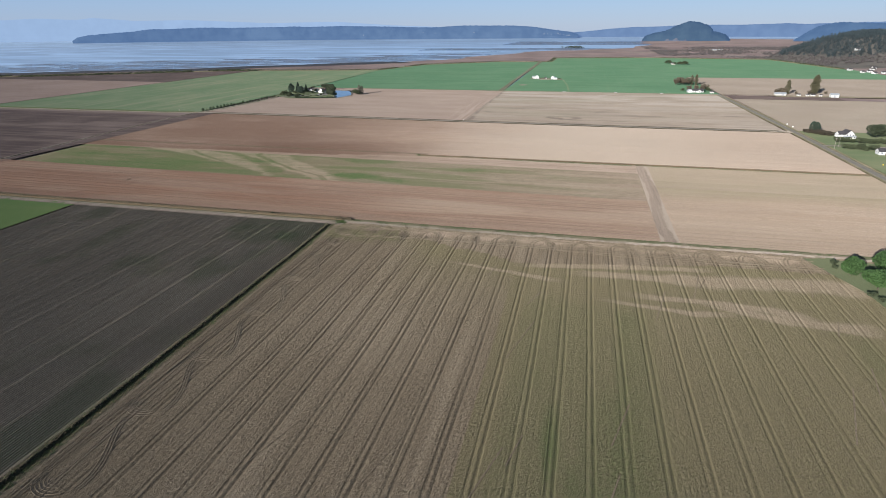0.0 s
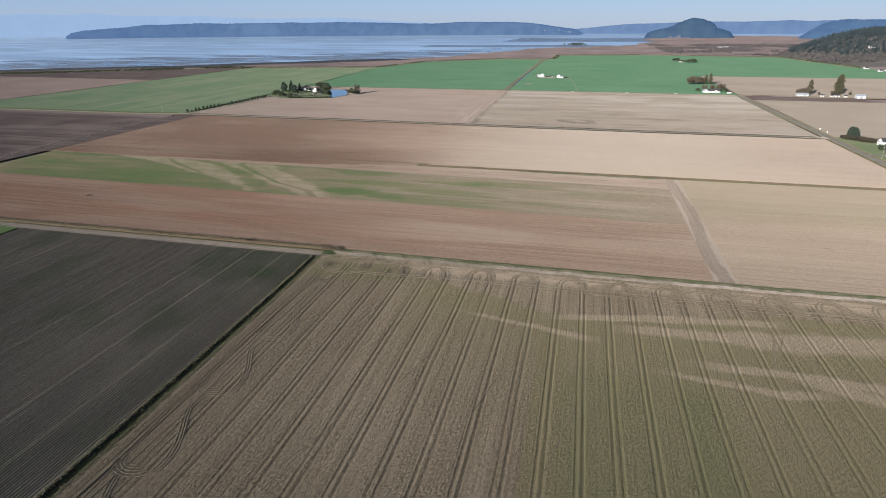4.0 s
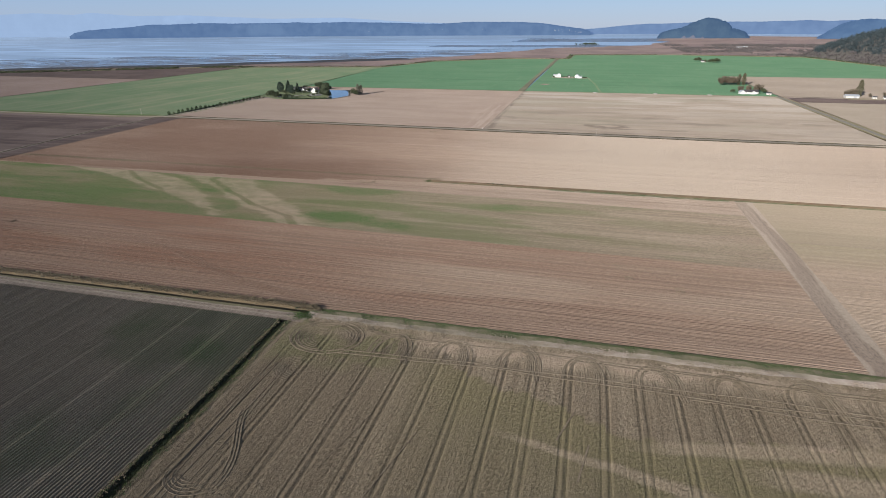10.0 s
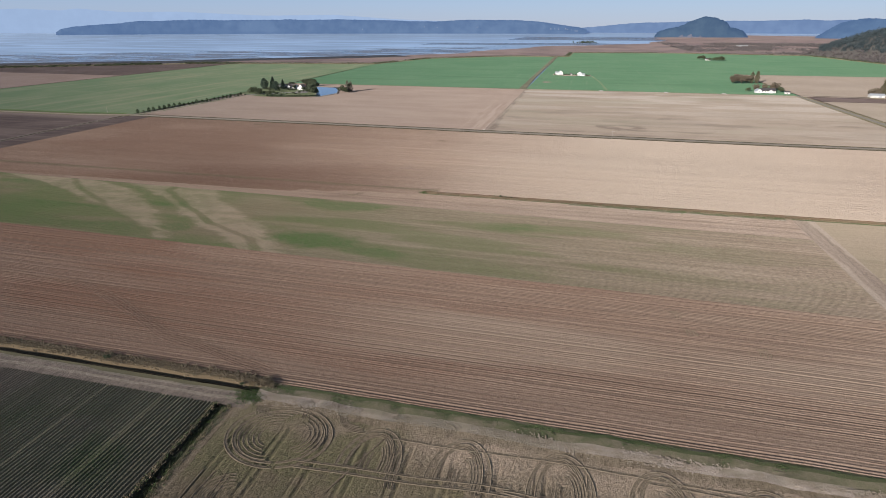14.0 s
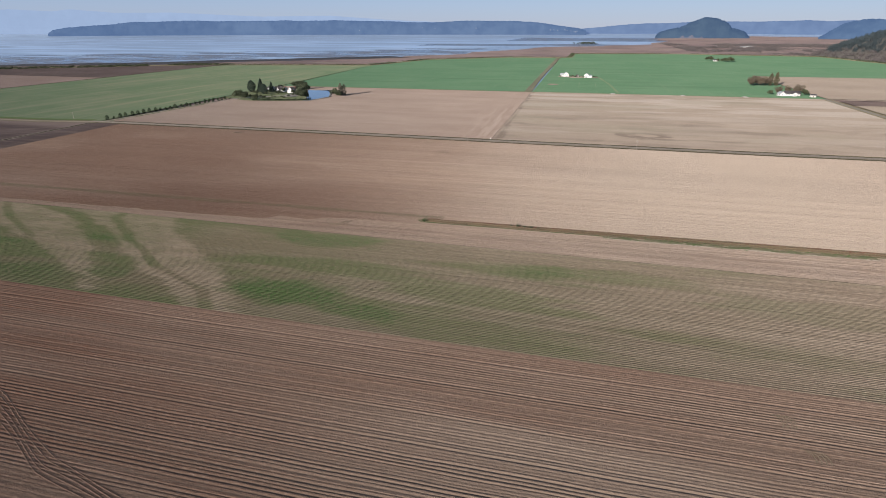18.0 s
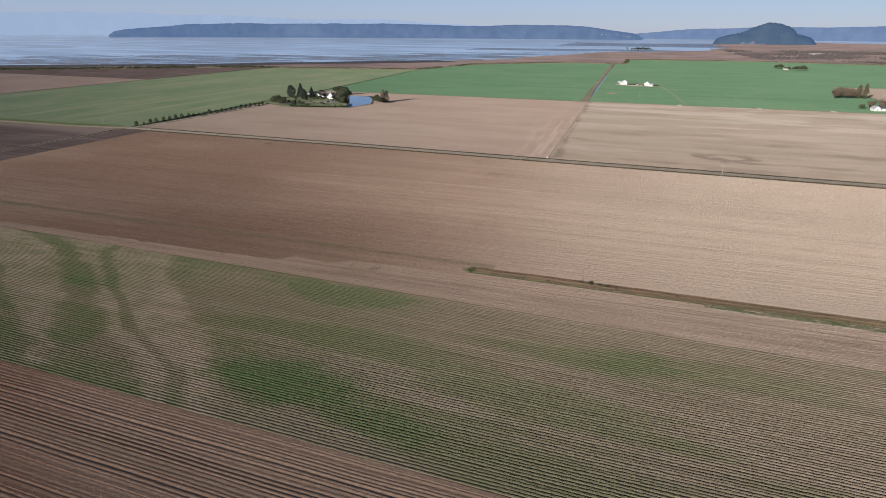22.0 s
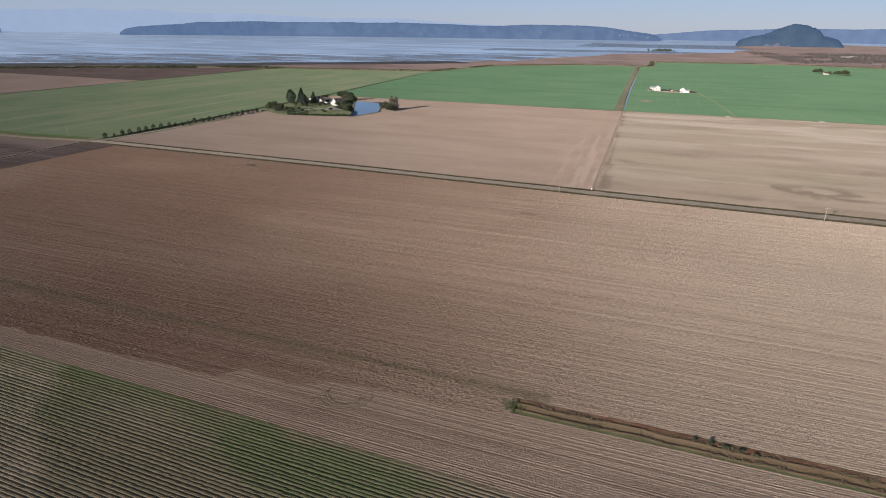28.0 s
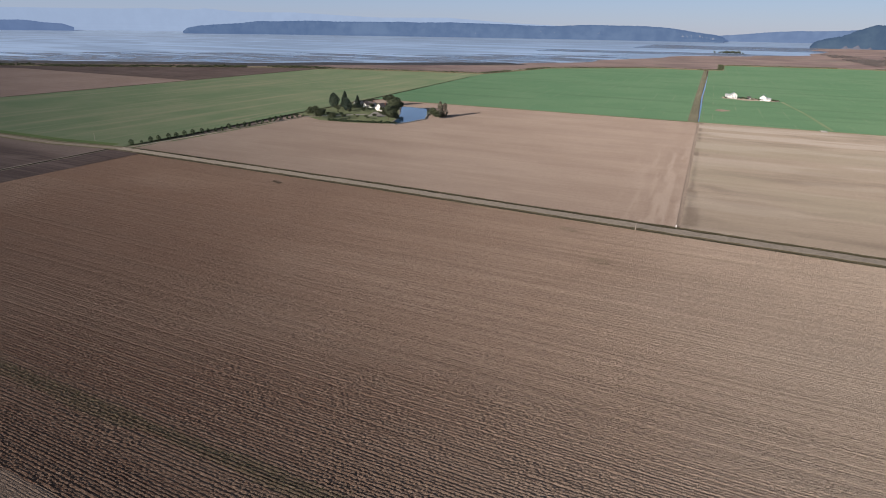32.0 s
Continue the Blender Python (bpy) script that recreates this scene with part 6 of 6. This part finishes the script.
tufts("grass", [(float(ditch_x(y)) - 0.85 + rng.normal() * 0.6, y, -1.4) for y in rng.uniform(-636, -391, 3600)], M_HEDGE, 1.0, "rank dark grass growing in the deep ditch", 9)
tufts("grass", [(float(ditch_x(y)) + rng.choice((-2.6, 1.0, 1.6)) + rng.normal() * 0.35, y, 0.0) for y in rng.uniform(-636, -391, 1500)], M_GRASSB, 0.3, "rough green grass on the ditch's edges", 7)
tufts("grass", [(float(ditch_x(y)) + rng.choice((-2.5, 1.3)) + rng.normal() * 0.4, y, 0.0) for y in rng.uniform(-636, -391, 2600)], M_BLADE, 0.35, "dry grass on the ditch's edges", 7)
tufts("grass", [(rng.normal(6.5, 1.8), rng.normal(-387.0, 1.3), 0.05) for i in range(260)], M_GRASSB, 0.25, "green grass where the ditch meets the track", 8)
tufts("reeds", [(rng.normal(8.5, 1.2), rng.normal(-381.6, 0.7), 0.05) for i in range(110)], M_BLADE, 0.9, "heap of dry reeds at the ditch corner", 9)
tufts("grass", [(x, -382.4 + rng.normal() * 0.8, 0.08) for x in rng.uniform(9, 250, 1800)], M_GRASSB, 0.12, "green grass on the verge", 7)
tufts("grass", [(x, float(road_y(x)) + 5.2 + rng.normal() * 0.4, -0.2) for x in rng.uniform(-350, 340, 3600)], M_RANKB, 0.55, "rank olive grass along the lane's north ditch", 9)
tufts("grass", [(x, float(road_y(x)) - 4.9 + rng.normal() * 0.4, -0.2) for x in rng.uniform(-340, 340, 3000)], M_RANKB, 0.4, "rough brown grass along the lane's ditches", 8)
tufts("weeds", [(x, -196.8 - 0.006 * x + rng.normal() * 1.3, 0.0) for x in rng.uniform(-330, 6, 2200)], M_OLIVEB, 0.18, "low olive weeds in a band across the clods", 6)
for x, y, s in ((39, -200.6, 0.55), (42, -200.8, 0.7), (45, -201, 0.6), (48, -201.2, 0.65), (51, -201.5, 0.5), (70, -202, 0.4), (95, -202.5, 0.4)):
    plant(p_shrub, x, y, s * 0.5, rnd.random() * 6, "dark leafless bush in the ditch", "bushes in the middle ditch", -0.3)
plant(p_shrub, 2.5, -383.2, 0.24, 1.0, "green bush at the ditch corner", "", 0)
plant(p_shrub, -40, -381.2, 0.4, 1.0, "green bush in the reeds", "", 0)



def clod_heap(name, spots, size, mat, label):
    """Loose lumps of earth, each a small uneven pyramid."""
    rng = np.random.RandomState(len(spots))
    n = len(spots)
    c = np.repeat(np.array(spots, float)[:, None], 5, 1)
    a = rng.rand(n)[:, None] * 6.28 + np.arange(4) * 1.57 + rng.normal(size=(n, 4)) * 0.25
    rad = size * (0.5 + rng.rand(n))[:, None] * (0.7 + 0.6 * rng.rand(n, 4))
    c[:, :4, 0] += np.cos(a) * rad
    c[:, :4, 1] += np.sin(a) * rad
    c[:, 4, 2] += size * (0.5 + 0.8 * rng.rand(n))
    F = [(5 * i + k, 5 * i + (k + 1) % 4, 5 * i + 4) for i in range(n) for k in range(4)]
    return tagged(new(name, mesh_of(name, c.reshape(-1, 3).tolist(), F, mat)), label, "soil", "", "stuff")


worn = []
for x in rng.uniform(10, 250, 9000):
    y = -386.2 + rng.normal() * 0.9
    if float(vnoise(np.array([x]), np.array([y * 3]), 7, 4)[0]) > 0.4:
        worn.append((x, y, 0.03))
clod_heap("earth_clods", worn, 0.2, M_WORN, "loose pale earth clods along the worn edge")
M_TYRE = soil("tyre_pressed_soil", (0.188, 0.145, 0.095), (0.23, 0.18, 0.122), "x", 0.2)


def ribbons(name, lines, width, label, height=0.08, mat=None):
    """Tyre marks: narrow pressed bands with a small ridge of pushed soil on one side."""
    V, F = [], []
    for line in lines:
        d = np.array(line, float)
        tan = np.gradient(d, axis=0)
        tan /= np.hypot(tan[:, 0], tan[:, 1])[:, None] + 1e-9
        nrm = np.stack([tan[:, 1], -tan[:, 0]], 1)
        k = len(V)
        for p, n in zip(d, nrm):
            for off, z in ((-0.5, 0.03), (-0.2, 0.04), (0.22, 0.045), (0.36, 0.05 + height), (0.55, 0.03)):
                V.append((p[0] + n[0] * off * width, p[1] + n[1] * off * width, z))
        for i in range(len(d) - 1):
            for j in range(4):
                a = k + i * 5 + j
                F.append((a, a + 5, a + 6, a + 1))
    return tagged(new(name, mesh_of(name, V, F, mat or M_TYRE)), label, "tyre tracks", "", "stuff")


def arc(cx, cy, rx, ry, a0, a1, n=22):
    return [(cx + rx * math.cos(radians(a0 + (a1 - a0) * i / n)), cy + ry * math.sin(radians(a0 + (a1 - a0) * i / n))) for i in range(n + 1)]


lines, broad = [], []
for k in range(11):
    c, cy = 43.3 + 19.6 * k + rnd.uniform(-0.5, 0.5), -401.5 + rnd.uniform(-0.6, 0.6)
    top = 11.0 + rnd.uniform(-0.8, 0.6)
    for off in (-0.9, 0.9):
        broad.append(arc(c, cy, 5.6 + off, top + off * 0.7, -8, 186, 34))
    for j in range(5):
        off = 0.62 * j + rnd.uniform(-0.1, 0.1)
        lines.append(arc(c + 0.4, cy + 0.5, 2.0 + off, 5.6 + off * 1.25, rnd.uniform(-25, -5), rnd.uniform(60, 95)))
    for j in range(3):
        lines.append(arc(c - 0.5, cy, 4.0 + 0.5 * j, top - 1.6 + 0.5 * j, rnd.uniform(20, 60), rnd.uniform(100, 150)))
    for off in (-1.1, -0.4, 0.5):
        lines.append([(c - 0.6 + off, cy + rnd.uniform(2, 4) - i * 0.9) for i in range(6)])
    if k % 2 == 0:
        for off in (-0.8, 0.0, 0.8):
            lines.append([(c + 5 + off + 0.09 * i * i * 0.12, cy + 7 - i * 1.1) for i in range(12)])
for y, x0, x1 in ((-392.4, 46, 200), (-393.6, 100, 250), (-401.2, 72, 250), (-403.2, 72, 250), (-405.4, 130, 250)):
    broad.append([(x, y + 0.5 * math.sin(x * 0.045 + y) + 0.3 * math.sin(x * 0.13 + y) + rnd.uniform(-0.1, 0.1)) for x in range(x0, x1, 3)])
for j in range(6):
    lines.append(arc(20.2, -398.4, 3.6 + 1.1 * j, 3.4 + 0.95 * j, 105 - 5 * j, 258 + 6 * j, 30))
    if j < 5:
        lines.append(arc(22.6, -397.4, 5.0 + 0.95 * j, 4.4 + 0.9 * j, -58 + 5 * j, 72 - 4 * j))
        lines.append(arc(20.8, -416.6, 3.6 + 0.95 * j, 3.2 + 0.8 * j, 108, 262))
        lines.append(arc(13.5 + 0.75 * j, -390.2, 2.2, 3.0 - 0.2 * j, 165, 262, 10))
        lines.append(arc(36.5 + 0.4 * j, -388.6, 3.0 + 0.8 * j, 2.4 + 0.5 * j, 180, 285, 12))
    if j < 3:
        lines.append(arc(24.6 + 0.8 * j, -389.6, 1.6, 2.6, 170, 235, 8))
for off in (-0.9, 0.9):
    broad.append(arc(21, -398, 11.0 + off, 9.0 + off * 0.8, -70, 285, 44))
    broad.append([(x, -404.8 + off + 2.4 * float(smooth(28, 75, x)) + 0.2 * math.sin(x * 0.2)) for x in range(28, 76, 3)])
for yc in (-619, -587, -556, -527, -494, -461):
    for j in range(5):
        lines.append(arc(17.2 + 0.25 * j, yc, 1.8 + 1.15 * j, 1.4 + 0.95 * j, 172 - 4 * j, 300 + 8 * j, 18))
    for off in (-0.7, 0.2, 1.0):
        lines.append([(24.2 + off - 8.2 * float(smooth(0, 1, i / 12)) + 1.4 * math.sin(i * 0.26), yc - 1.5 + 25 * i / 12) for i in range(13)])
for off in (0, 1.8, 4.4, 6.2):
    lines.append([(11.6 + off + 0.6 * math.sin(y * 0.08 + off), y) for y in range(-636, -408, 5)])
for i in range(26):
    x, y = rnd.uniform(30, 240), rnd.uniform(-600, -412)
    a = rnd.uniform(0.18, 0.4)
    lines.append([(x + k * 2.5 * a, y + k * 2.5) for k in range(rnd.choice((6, 9, 12)))])
ribbons("tyre_tracks", lines, 0.42, "curved tyre tracks where tractors turned on the headland", 0.075)
ribbons("tyre_tracks", broad, 0.75, "broad tyre lanes round the turning loops", 0.09)
small = []
for x, y, a in ((112, -318, 0.4), (115, -329, 0.9), (133, -336, 0.2), (-49, -26, 0.0), (-45, -27, 0.0), (-30, -57, 0.1), (-26, -58, 0.1), (-213, -21, 0.2), (-209, -22, 0.2), (-190, -330, 0.3), (240, -330, 0.5), (262, -345, 0.1)):
    for k in range(4):
        small.append(arc(x + k * 0.9, y, 1.6, 2.6, -60 + 40 * a, 70 + 40 * a, 8))
for k in range(9):
    small.append(arc(-37 + rnd.uniform(-1.6, 1.6), -211.6 + rnd.uniform(-1, 1), 5.6 - 0.35 * k, 5.2 - 0.3 * k, rnd.uniform(-230, -60), rnd.uniform(-50, 80), 22))
ribbons("tyre_tracks", small, 0.3, "small curved tyre marks in the soil", 0.06)
M_RUT = soil("rut_soil", (0.205, 0.132, 0.088), (0.25, 0.168, 0.115), "x", 0.2)
wig = [(-175, -341), (-139, -341), (-111, -341.4), (-88, -343), (-74, -347), (-62, -352), (-34, -366), (-7, -372.6), (6, -376)]
wx = np.interp(np.linspace(0, 8, 70), range(9), [p[0] for p in wig])
wy = np.interp(np.linspace(0, 8, 70), range(9), [p[1] for p in wig])
ribbons("tyre_tracks", [[(a + k * 0.3, b + k * 0.95 + 0.25 * math.sin(a * 0.2 + k)) for a, b in zip(wx, wy)] for k in (-1.9, -1.0, -0.2, 0.8, 1.7)], 0.4,
        "winding tyre tracks across the ridges", 0.06, M_RUT)

for proto in (p_con, p_con2, p_broad, p_broad2, p_bright, p_twig, p_twig2, p_poplar, p_autumn, p_shrub, p_russet, p_hedge, p_young, p_big):
    gone(proto)
